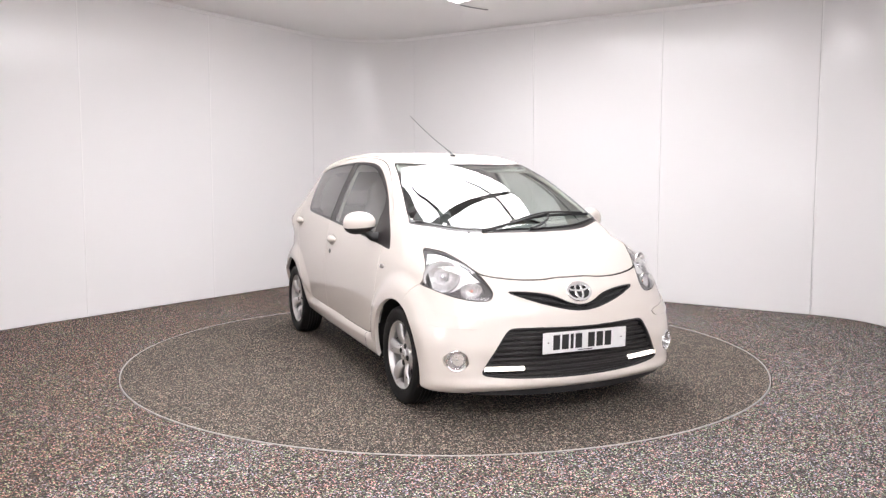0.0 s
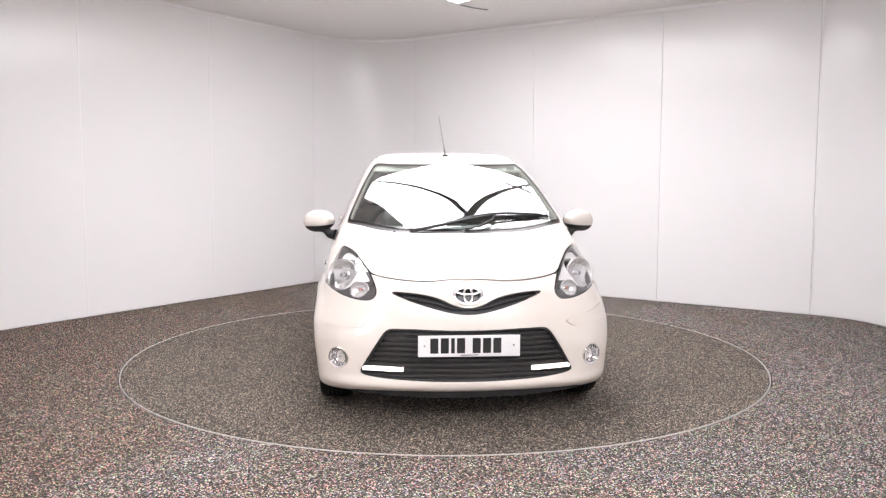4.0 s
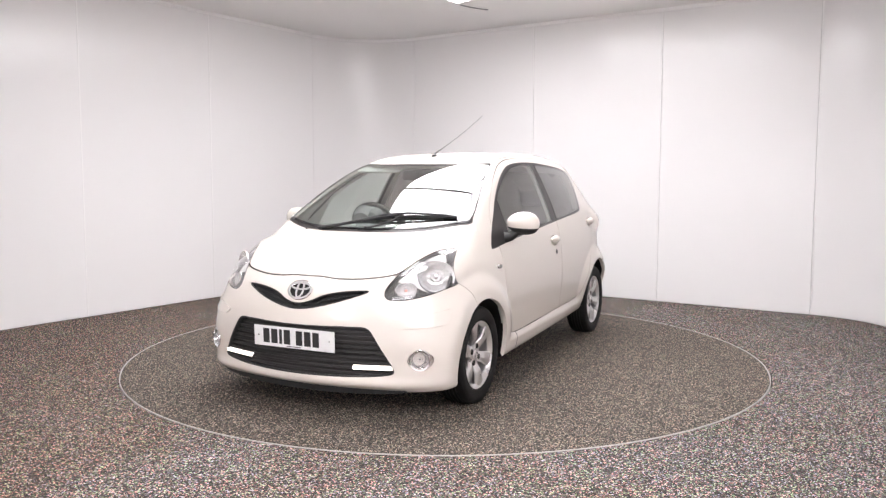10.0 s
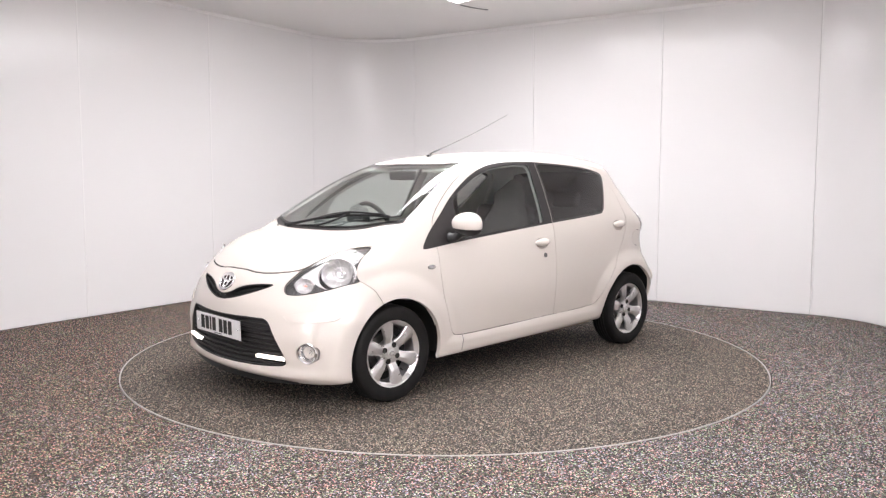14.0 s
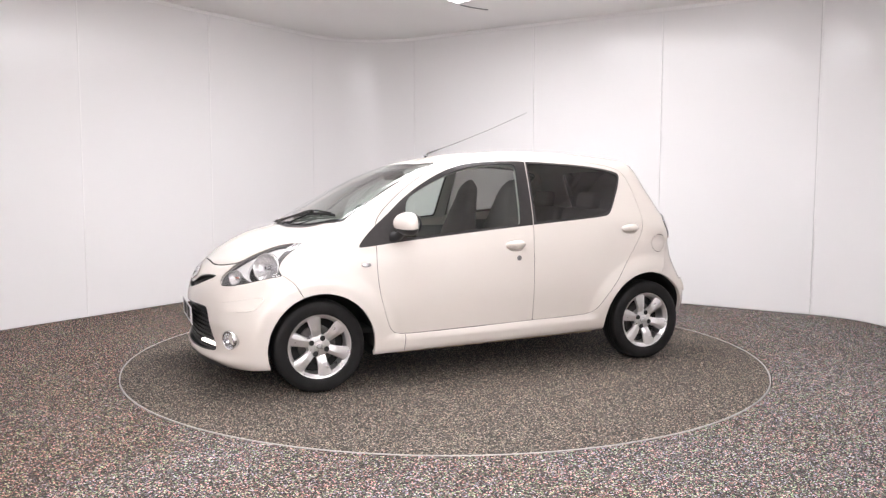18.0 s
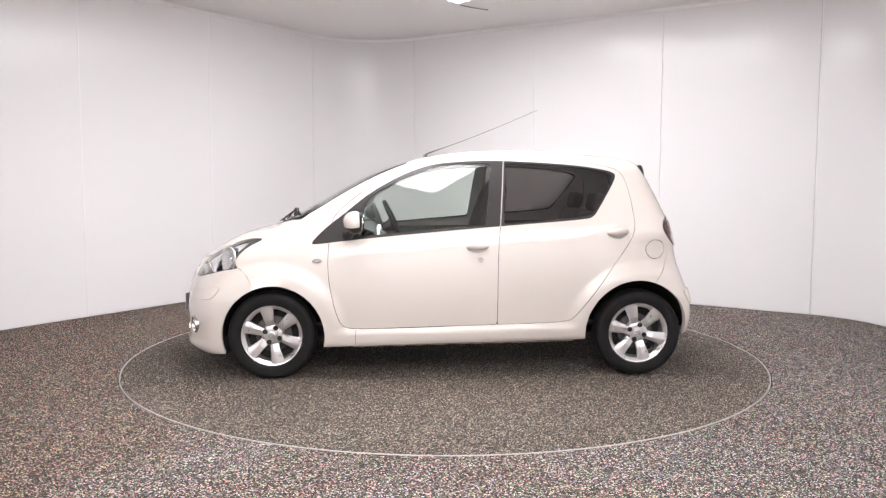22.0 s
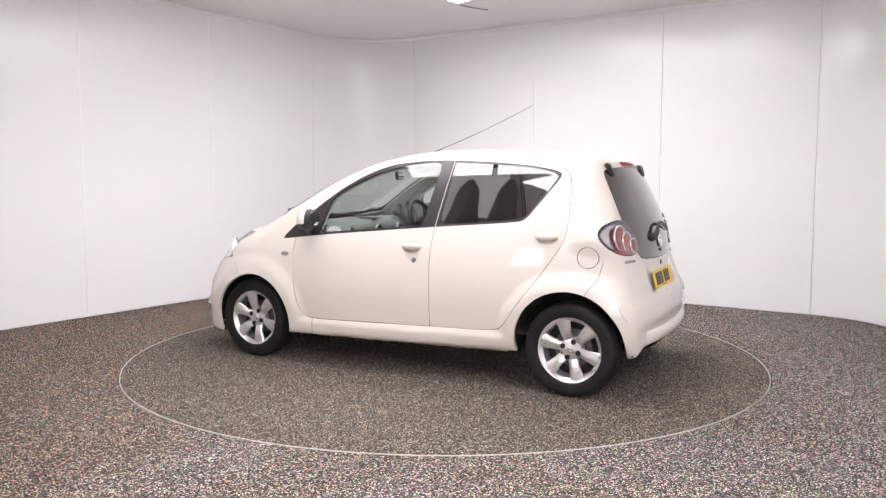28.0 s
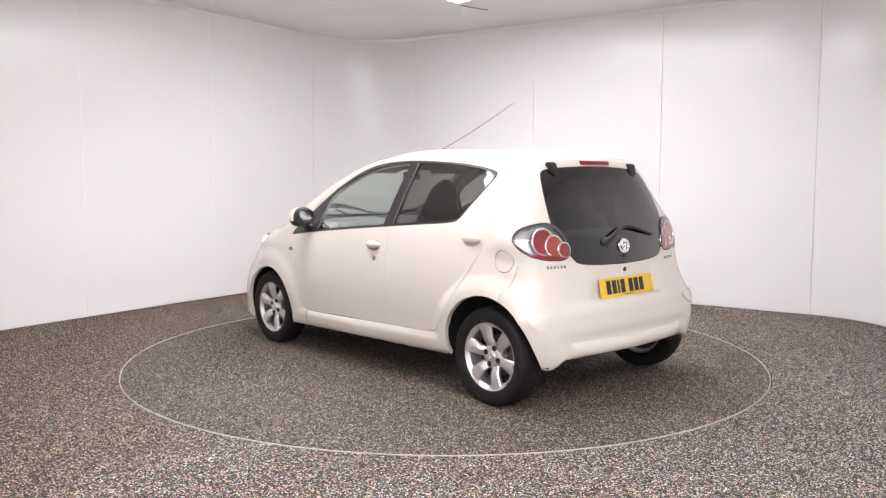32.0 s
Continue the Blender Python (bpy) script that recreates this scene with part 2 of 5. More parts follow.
def make_turntable():
    top = new("turntable")
    tagged(top, "round turntable level with the floor, speckled brown-grey covering", "turntable")
    part("deck", lathe([(0, 0.0), (RING_R - 0.010, 0.0), (RING_R - 0.010, -0.03), (0, -0.03)], 160, "z"), TABLE, top, sharp=30)
    part("edge_ring", lathe([(RING_R - 0.006, 0.002), (RING_R, 0.002), (RING_R + 0.0, -0.03), (RING_R - 0.006, -0.03)], 160, "z", True), RIM, top,
         "thin pale metal edge ring", sharp=30)
    return top


turntable = make_turntable()


def prism(corners, z0, z1):
    """A flat plate with the given corners."""
    bm = bmesh.new()
    low, high = [[bm.verts.new((u, v, z)) for u, v in corners] for z in (z0, z1)]
    bm.faces.new(low[::-1])
    bm.faces.new(high)
    for i in range(len(corners)):
        j = (i + 1) % len(corners)
        bm.faces.new((low[i], low[j], high[j], high[i]))
    bmesh.ops.recalc_face_normals(bm, faces=bm.faces)
    return bm


def raft(rows, west, east, tops, label):
    """One luminous raft: rows of diffusers on either side of a broad bar that runs a little aslant; tops are the heights of
    its far edge at the west side, the bar and the east side."""
    top = new("ceiling_light")
    tagged(top, label, "ceiling light", "luminous rafts over the turntable")
    top.matrix_basis = Matrix.Translation((0, 0, CEIL_Z)) @ Matrix.Rotation(math.atan2(E1.y, E1.x), 4, "Z")
    thin, wide = 0.040, 0.062
    mid = lambda v: 0.21 + 0.165 * v
    ends = list(rows[1:-1]) + [None]
    for a, b in zip(rows, ends):
        a0 = a + thin / 2
        bw, bm_, be = [q if b is None else b - thin / 2 for q in tops]
        part("diffuser", prism([(west, a0), (mid(a0) - 0.002, a0), (mid(bm_) - 0.002, bm_), (west, bw)], -0.026, -0.014), LAMP, top, smooth=False)
        part("diffuser", prism([(mid(a0) + 0.002, a0), (east, a0), (east, be), (mid(bm_) + 0.002, bm_)], -0.026, -0.014), LAMP, top, smooth=False)
    for k, v in enumerate(rows[:-1]):
        part("cross_bar", prism([(west, v - thin / 2), (east, v - thin / 2), (east, v + thin / 2), (west, v + thin / 2)], -0.031, -0.002), FRAME if k else STRIP, top, smooth=False)
    tw, tm, te = tops
    part("far_bar", prism([(west, tw), (mid(tm), tm), (mid(tm), tm + thin), (west, tw + thin)], -0.031, -0.002), STRIP, top, smooth=False)
    part("far_bar", prism([(mid(tm), tm), (east, te), (east, te + thin), (mid(tm), tm + thin)], -0.031, -0.002), STRIP, top, smooth=False)
    part("edge_bar", prism([(west - 0.02, rows[0]), (west, rows[0]), (west, tw), (west - 0.02, tw)], -0.031, -0.002), STRIP, top, smooth=False)
    part("edge_bar", prism([(east, rows[0]), (east + 0.02, rows[0]), (east + 0.02, te), (east, te)], -0.031, -0.002), STRIP, top, smooth=False)
    part("middle_bar", prism([(mid(rows[0]) - wide / 2, rows[0]), (mid(rows[0]) + wide / 2, rows[0]), (mid(tm) + wide / 2, tm), (mid(tm) - wide / 2, tm)], -0.044, -0.032), FRAME, top, smooth=False)


def ceiling_lamp():
    raft((-0.30, 0.21, 1.0, 1.8), -1.06, 1.02, (1.80, 1.32, 1.27), "luminous ceiling panel in a dark grid over the turntable")
    raft((-1.74, -0.93), -1.06, 1.06, (-0.93, -0.93, -0.93), "narrow luminous ceiling panel with one dark bar")


ceiling_lamp()


def fill_lamp():
    """An unseen ceiling panel added as fill light: six diffusers in a slim white grid."""
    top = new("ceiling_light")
    tagged(top, "unseen ceiling panel added as fill light behind the camera, in a slim white grid", "ceiling light")
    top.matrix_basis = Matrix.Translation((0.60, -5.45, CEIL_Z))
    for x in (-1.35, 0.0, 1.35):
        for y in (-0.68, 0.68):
            part("diffuser", box(1.31, 1.32, 0.012, (x, y, -0.02)), FILL_LAMP, top, smooth=False)
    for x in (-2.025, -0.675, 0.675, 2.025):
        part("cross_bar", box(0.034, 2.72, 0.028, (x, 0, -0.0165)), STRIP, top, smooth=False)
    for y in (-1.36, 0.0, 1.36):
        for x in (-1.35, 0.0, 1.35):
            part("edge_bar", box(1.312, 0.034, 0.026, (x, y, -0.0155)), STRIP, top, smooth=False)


def side_lamp():
    """The twin square lamp on a stand that shows in the doors' lacquer."""
    top = new("studio_light")
    tagged(top, "twin square white studio lamp on a slim black stand", "studio light")
    m = facing((-1.70, -3.22, 1.12), (0.52, 0.854, -0.02))
    top.matrix_basis = Matrix.Translation((-1.72, -3.26, 0.0))
    m = Matrix.Translation((1.72, 3.26, 0.0)) @ m
    part("head", placed(box(0.42, 0.64, 0.03, (0, 0, -0.006), 0.004), m), STRIP, top)
    for y in (-0.155, 0.155):
        part("diffuser", placed(box(0.37, 0.25, 0.02, (0, y, 0.014), 0.004), m), SIDE_LAMP, top)
    part("pole", curve_tube([(-0.02, -0.03, 0.02), (-0.02, -0.03, 0.80), (-0.02, -0.03, 1.30)], 0.012, 10), BLACK, top)
    for k in range(3):
        c, q = math.cos(2.1 * k + 0.4), math.sin(2.1 * k + 0.4)
        part("leg", curve_tube([(-0.02, -0.03, 0.36), (-0.02 + 0.22 * c, -0.03 + 0.22 * q, 0.012)], 0.009, 8), BLACK, top)


fill_lamp()
cable = [Vector((0.15, 2.275, CEIL_Z - 0.006)).lerp(Vector((0.43, 2.495, CEIL_Z - 0.006)), k / 6) + Vector((0, 0, -0.004 * math.sin(k * math.pi / 6))) for k in range(7)]
tagged(part("ceiling_cable", curve_tube(cable, 0.005, 8), FRAME), "thin grey cable along the ceiling by the light", "cable")

# ---------- the car's outer form ----------
# Car space: x forwards, y to its left, z up, the origin on the ground midway between the axles.


def curve(xs, ys):
    """A smooth monotone curve through a few stations."""
    xs, ys = np.array(xs, float), np.array(ys, float)
    if xs[0] > xs[-1]:
        xs, ys = xs[::-1], ys[::-1]
    d = np.diff(ys) / np.diff(xs)
    m = np.empty_like(ys)
    m[0], m[-1] = d[0], d[-1]
    for i in range(1, len(xs) - 1):
        m[i] = 0 if d[i - 1] * d[i] <= 0 else 2 * d[i - 1] * d[i] / (d[i - 1] + d[i])

    def value(x):
        x = np.asarray(x, float)
        i = np.clip(np.searchsorted(xs, x) - 1, 0, len(xs) - 2)
        h = xs[i + 1] - xs[i]
        t = np.clip((x - xs[i]) / h, 0, 1)
        over = np.where(x < xs[0], (x - xs[0]) * m[0], np.where(x > xs[-1], (x - xs[-1]) * m[-1], 0))
        return ((2 * t**3 - 3 * t**2 + 1) * ys[i] + (t**3 - 2 * t**2 + t) * h * m[i]
                + (-2 * t**3 + 3 * t**2) * ys[i + 1] + (t**3 - t**2) * h * m[i + 1]) + over
    return value


def spline(xs, ys):
    """A smooth cubic spline through a few stations, straight beyond its ends."""
    xs, ys = np.array(xs, float), np.array(ys, float)
    if xs[0] > xs[-1]:
        xs, ys = xs[::-1], ys[::-1]
    n, h = len(xs), np.diff(xs)
    a, r = np.eye(n), np.zeros(n)
    for i in range(1, n - 1):
        a[i, i - 1], a[i, i], a[i, i + 1] = h[i - 1], 2 * (h[i - 1] + h[i]), h[i]
        r[i] = 6 * ((ys[i + 1] - ys[i]) / h[i] - (ys[i] - ys[i - 1]) / h[i - 1])
    m = np.linalg.solve(a, r)
    s0 = (ys[1] - ys[0]) / h[0] - h[0] * m[1] / 6
    s1 = (ys[-1] - ys[-2]) / h[-1] + h[-1] * m[-2] / 6

    def value(x):
        x = np.asarray(x, float)
        c = np.clip(x, xs[0], xs[-1])
        i = np.clip(np.searchsorted(xs, c) - 1, 0, n - 2)
        u, w = xs[i + 1] - c, c - xs[i]
        y = (m[i] * u**3 + m[i + 1] * w**3) / (6 * h[i]) + (ys[i] / h[i] - m[i] * h[i] / 6) * u + (ys[i + 1] / h[i] - m[i + 1] * h[i] / 6) * w
        return y + np.where(x < xs[0], (x - xs[0]) * s0, np.where(x > xs[-1], (x - xs[-1]) * s1, 0))
    return value


bonnet_line = spline([1.75, 1.6, 1.4, 1.2, 1.0], [0.74, 0.822, 0.902, 0.956, 0.995])
roof_line = spline([1.25, 0.95, 0.65, 0.4, 0.1, -0.35, -0.8, -1.3], [0.925, 1.095, 1.259, 1.361, 1.432, 1.463, 1.447, 1.392])


def top_line(x):
    """The middle line over bonnet, windscreen and roof, with a tight hollow at the screen's foot."""
    a, b = bonnet_line(x), roof_line(x)
    b = np.where(x > 1.5, a - 0.2, b)
    a = np.where(x < 0.9, b - 0.2, a)
    h = np.clip(0.5 + 0.5 * (a - b) / 0.02, 0, 1)
    return b * (1 - h) + a * h + 0.02 * h * (1 - h)


crown = spline([1.7, 1.3, 1.1, 0.6, 0.2, -0.2, -1.3], [0.06, 0.085, 0.09, 0.09, 0.085, 0.07, 0.10])
nose_line = curve([0.12, 0.17, 0.205, 0.25, 0.3, 0.42, 0.55, 0.67, 0.74, 0.8, 0.95], [1.74, 1.80, 1.832, 1.822, 1.822, 1.833, 1.828, 1.806, 1.765, 1.70, 1.48])
nose_bow = spline([0.2, 0.4, 0.65, 0.9], [0.29, 0.31, 0.46, 0.46])
tail_line = curve([0.15, 0.25, 0.4, 0.52, 0.6, 0.75, 0.9, 1.0, 1.2, 1.35, 1.5], [-1.53, -1.583, -1.593, -1.584, -1.557, -1.514, -1.495, -1.465, -1.375, -1.285, -1.19])
tail_bow = spline([0.2, 0.6, 1.0, 1.4], [0.09, 0.14, 0.20, 0.22])
side_line = spline([0.12, 0.2, 0.33, 0.55, 0.75, 0.92, 1.1, 1.3, 1.45], [0.70, 0.75, 0.784, 0.806, 0.798, 0.764, 0.69, 0.588, 0.50])
side_taper = spline([1.9, 1.7, 1.5, 1.3, 1.0, 0.0, -0.9, -1.2, -1.4, -1.6], [0.24, 0.14, 0.06, 0.022, 0.003, 0.0, 0.003, 0.02, 0.055, 0.12])
roof_taper = spline([1.2, 0.8, 0.3, -0.3, -0.8, -1.05, -1.35], [0.03, 0.015, 0.0, 0.0, 0.014, 0.033, 0.085])
foot_line = curve([1.85, 1.6, 1.45, 0.9, -0.85, -1.4, -1.65], [0.165, 0.15, 0.155, 0.195, 0.225, 0.235, 0.225])
HUB_X, HUB_Z = 1.17, 0.268


def soft_max(a, b, k):
    h = np.clip(0.5 + 0.5 * (a - b) / k, 0, 1)
    return b * (1 - h) + a * h + k * h * (1 - h)


def form(p):
    """Below zero inside the closed body, above zero outside, roughly in metres."""
    x, y, z = p[..., 0], np.abs(p[..., 1]), p[..., 2]
    zz = z + 0.09 * (x + 0.2)
    flare = 0
    for hx in (HUB_X, -HUB_X):
        r = np.hypot(x - hx, z - HUB_Z)
        fall = np.clip((r - 0.375) / 0.115, 0, 1)
        flare = flare + (0.021 + (0.004 if hx > 0 else 0.013) * np.clip((z - 0.3) / 0.2, 0, 1)) * (1 - fall * fall * (3 - 2 * fall)) - 0.007 * np.exp(-((r - 0.53) / 0.06) ** 2) * np.clip((z - 0.5) / 0.15, 0, 1)
    up = np.clip((zz - 0.9) / 0.3, 0, 1)
    low = np.where(x > 0, 0.35, 0.2)
    low = low + (1 - low) * np.clip((z - 0.5) / 0.22, 0, 1)
    step = np.clip((0.328 - 0.014 * x - z) / 0.026, 0, 1)
    sill = 0.021 * step * step * (3 - 2 * step) * np.clip((1.0 - np.abs(x)) / 0.15, 0, 1)
    pod = np.clip((-1.08 - x) / 0.24, 0, 1)
    flare = flare + 0.036 * np.exp(-((z - 0.925) / 0.078) ** 2) * pod * pod * (3 - 2 * pod)
    ys = np.maximum(sill, flare) + side_line(zz) - side_taper(x) * low - roof_taper(x) * up
    slope = np.clip(-(side_line(zz + 0.01) - side_line(zz - 0.01)) / 0.02, -0.4, 0.8)
    fs = (y - ys) / np.sqrt(1 + slope**2)
    dz = (top_line(x + 0.01) - top_line(x - 0.01)) / 0.02
    ft = (z - top_line(x) + crown(x) * y**2) / np.sqrt(1 + np.clip(dz, -1.2, 1.2) ** 2)
    ff = x - nose_line(z) + nose_bow(z) * y**2
    sl = np.clip((tail_line(z + 0.01) - tail_line(z - 0.01)) / 0.02, 0, 1)
    fr = (tail_line(z) + tail_bow(z) * y**2 - x) / np.sqrt(1 + sl**2)
    mid = np.clip((0.66 - y) / 0.08, 0, 1)
    ridge = -0.006 * np.exp(-((z - 0.385) / 0.030) ** 2) * mid
    well = 0.030 * np.clip((0.35 - y) / 0.07, 0, 1) * np.clip((z - 0.578) / 0.012, 0, 1) * np.clip((0.765 - z) / 0.15, 0, 1)
    fr = fr - ridge + np.where(x < -1.3, well, 0)
    fb = foot_line(x) + 0.05 * mid * np.clip((-1.38 - x) / 0.1, 0, 1) - z
    k_side = 0.10 + 0.08 * np.clip((x - 1.2) / 0.5, 0, 1)
    f = soft_max(fs, ft, 0.13 - 0.065 * np.clip((1.15 - x) / 0.2, 0, 1) + 0.025 * np.clip((0.3 - x) / 0.4, 0, 1))
    f = soft_max(f, ff, k_side)
    f = soft_max(f, fr, 0.10 - 0.06 * np.clip((z - 1.2) / 0.12, 0, 1))
    return soft_max(f, fb, 0.03)


def grad(p, e=0.002):
    g = np.empty_like(p)
    for k in range(3):
        d = np.zeros(3)
        d[k] = e
        g[..., k] = (form(p + d) - form(p - d)) / (2 * e)
    return g


def settle(p, rounds=4):
    """Pull points onto the body's skin."""
    for _ in range(rounds):
        g = grad(p)
        p = p - (form(p) / np.maximum((g * g).sum(-1), 0.05))[..., None] * g
    return p


def cast(o, d, far):
    """Where rays from inside leave the body."""
    lo, hi = np.zeros(len(o)), np.full(len(o), far)
    for _ in range(34):
        mid = (lo + hi) / 2
        inside = form(o + d * mid[:, None]) < 0
        lo, hi = np.where(inside, mid, lo), np.where(inside, hi, mid)
    return o + d * hi[:, None]


def skin():
    """The left half of the body's skin: rows round the spine, fans at both ends."""
    na = 190
    o, d = [], []
    rows = []
    front, rear = 1.25, -1.05
    for k in range(45):
        a = math.pi / 2 * (1 - k / 45)
        rows.append((front, math.cos(a), math.sin(a)))
    for k in range(150):
        rows.append((front + (rear - front) * k / 149, 1.0, 0.0))
    for k in range(1, 46):
        a = math.pi / 2 * k / 45
        rows.append((rear, math.cos(a), -math.sin(a)))
    for x0, c, s in rows:
        zc = 0.5 + 0.12 * min(1, max(0, (1.25 - x0) / 0.6))
        for j in range(na + 1):
            t = math.pi * (j / na - 0.5)
            t = t + 0.12 * math.sin(2 * t)
            o.append((x0, 0, zc))
            d.append((s, c * math.cos(t) if 0 < j < na else 0.0, c * math.sin(t)))
    o, d = np.array(o), np.array(d)
    v = cast(o, d, 2.2)
    m = na + 1
    quads = []
    for i in range(len(rows) - 1):
        for j in range(na):
            a = i * m + j
            quads.append((a, a + m, a + m + 1, a + 1))
    return v, quads


# ---------- cutting the skin into panels ----------


class Sheet:
    def __init__(self, v, t):
        self.v, self.t = np.asarray(v, float), np.asarray(t, int).reshape(-1, 3)

    def tidy(self):
        used = np.unique(self.t)
        back = np.full(len(self.v), -1)
        back[used] = np.arange(len(used))
        return Sheet(self.v[used], back[self.t])


def split(sheet, s):
    """Cut a sheet where the field s changes sign: the pieces below and above zero."""
    v, t = sheet.v, sheet.t
    s = np.where(np.abs(s) < 0.0012, 0.0, s)
    sg = np.sign(s)[t]
    low, high = (sg <= 0).all(1) & (sg < 0).any(1), (sg >= 0).all(1)
    a, b = [list(map(tuple, t[low])), list(map(tuple, t[high]))]
    new_v, made = [], {}

    def mid(i, j):
        key = (min(i, j), max(i, j))
        if key not in made:
            i, j = key
            w = s[i] / (s[i] - s[j])
            new_v.append(v[i] * (1 - w) + v[j] * w)
            made[key] = len(v) + len(new_v) - 1
        return made[key]

    for tri in t[~low & ~high]:
        lo, hi = [], []
        for k in range(3):
            i, j = int(tri[k]), int(tri[(k + 1) % 3])
            if s[i] <= 0:
                lo.append(i)
            if s[i] >= 0:
                hi.append(i)
            if s[i] * s[j] < 0:
                m = mid(i, j)
                lo.append(m)
                hi.append(m)
        for poly, out in ((lo, a), (hi, b)):
            for k in range(1, len(poly) - 1):
                out.append((poly[0], poly[k], poly[k + 1]))
    if new_v:
        nv = np.array(new_v)
        flat = np.abs(nv[:, 1]) < 1e-7
        nv = settle(nv, 2)
        nv[flat, 1] = 0
        v = np.concatenate([v, nv])
    return Sheet(v, a).tidy(), Sheet(v, b).tidy()


def rounded(points, rounds=3):
    """A closed outline with its corners eased; a point given twice stays crisp."""
    q = np.array(points, float)
    for _ in range(rounds):
        n = np.roll(q, -1, 0)
        q = np.stack([q * 0.75 + n * 0.25, q * 0.25 + n * 0.75], 1).reshape(-1, 2)
    return q


def outline_field(q, pts):
    """Signed distance of 2D points from a closed outline, below zero inside."""
    out = np.ones(len(pts))
    lo, hi = q.min(0) - 0.08, q.max(0) + 0.08
    near = np.where(((pts > lo) & (pts < hi)).all(1))[0]
    a, b = q, np.roll(q, -1, 0)
    d = b - a
    dd = np.maximum((d * d).sum(1), 1e-12)
    for part_i in np.array_split(near, max(1, len(near) // 4000)):
        p = pts[part_i][:, None, :]
        w = np.clip(((p - a) * d).sum(2) / dd, 0, 1)
        dist = np.sqrt(((p - a - d * w[..., None]) ** 2).sum(2)).min(1)
        cross = (a[:, 1] > p[..., 1]) != (b[:, 1] > p[..., 1])
        xi = a[:, 0] + (p[..., 1] - a[:, 1]) * d[:, 0] / np.where(np.abs(d[:, 1]) < 1e-12, 1e-12, d[:, 1])
        inside = (cross & (p[..., 0] < xi)).sum(1) % 2 == 1
        out[part_i] = np.where(inside, -dist, dist)
    return out


def view(v, way):
    """Points as seen along one way: side (x, z), front or rear (y, z), above (x, y), or aslant on the front or rear corner."""
    x, y, z = v.T
    if way == "side":
        return np.stack([x, z], 1), y > 0.4
    if way == "front":
        return np.stack([y, z], 1), x > 1.2
    if way == "rear":
        return np.stack([y, z], 1), x < -1.0
    if way == "screen":
        return np.stack([x, y], 1), (z > 0.85) & (x > 0)
    if way == "above":
        return np.stack([x, y], 1), (z > 0.6) & (x > 0.8)
    if way == "front_corner":
        return np.stack([(y - x) * 0.7071, z], 1), (x > 1.0) & (z > 0.3)
    return np.stack([(y + x) * 0.7071, z], 1), (x < -1.1) & (z > 0.3)


def field(v, way, outline):
    pts, ok = view(v, way)
    f = outline_field(outline, pts)
    return np.where(ok, f, 1.0)


BONNET_GAP = 0.0070
GAP_RINGS = []     # rings left in the panel gaps; black ones stand in for shade


def carve(sheet, way, outline, gap=0.0):
    """Take a panel out of a sheet, with a gap round it: panel, rest."""
    inner, rest = split(sheet, field(sheet.v, way, outline) - gap / 2)
    if gap and len(inner.t):
        inner, ring = split(inner, field(inner.v, way, outline) + gap / 2)
        GAP_RINGS.append((ring, gap))
    return inner, rest


def normals(v):
    g = grad(v)
    return g / np.linalg.norm(g, axis=1, keepdims=True)


def rims(t):
    """Edges with one face only, in their face's order."""
    seen = {}
    for a, b, c in t:
        for i, j in ((a, b), (b, c), (c, a)):
            if (j, i) in seen:
                del seen[(j, i)]
            else:
                seen[(i, j)] = 1
    return list(seen)


def emit(name, sheet, mat, parent, sides="both", depth=0.025, offset=0.0, label="", inner=0.0):
    """Make a mesh of a left-half sheet: 'left', 'right' or joined over the middle ('both'). Its edges turn inwards by depth;
    inner closes it with a second face that far behind."""
    v = sheet.v.copy()
    n = normals(v)
    if offset:
        v = v + n * offset
    mid = np.abs(sheet.v[:, 1]) < 1e-6
    v[mid, 1] = 0
    t = [tuple(map(int, q)) for q in sheet.t]
    base = len(v)
    allv, faces = [v], list(t)
    edges = [(i, j) for i, j in rims(t) if not (mid[i] and mid[j])]
    if inner:
        allv.append(v - n * inner)
        faces += [(base + c, base + b, base + a) for a, b, c in t]
        faces += [(j, i, base + i, base + j) for i, j in edges]
    elif depth:
        ids = sorted({i for e in edges for i in e})
        where = {i: base + k for k, i in enumerate(ids)}
        allv.append(v[ids] - n[ids] * depth)
        faces += [(j, i, where[i], where[j]) for i, j in edges]
    v = np.concatenate(allv)
    if sides == "both":
        m = len(v)
        on = np.abs(v[:, 1]) < 1e-6
        where = np.where(on, np.arange(m), m + np.cumsum(~on) - 1)
        v2 = (v * [1, -1, 1])[~on]
        faces = faces + [tuple(int(where[i]) for i in reversed(q)) for q in faces]
        v = np.concatenate([v, v2])
    elif sides == "right":
        v = v * [1, -1, 1]
        faces = [tuple(reversed(q)) for q in faces]
    ob = mesh_object(name, v, faces, mat, parent, True, label)
    ob.data.set_sharp_from_angle(angle=radians(50))
    return ob


SIDES = (("left", 1), ("right", -1))

# ---------- the car's materials ----------


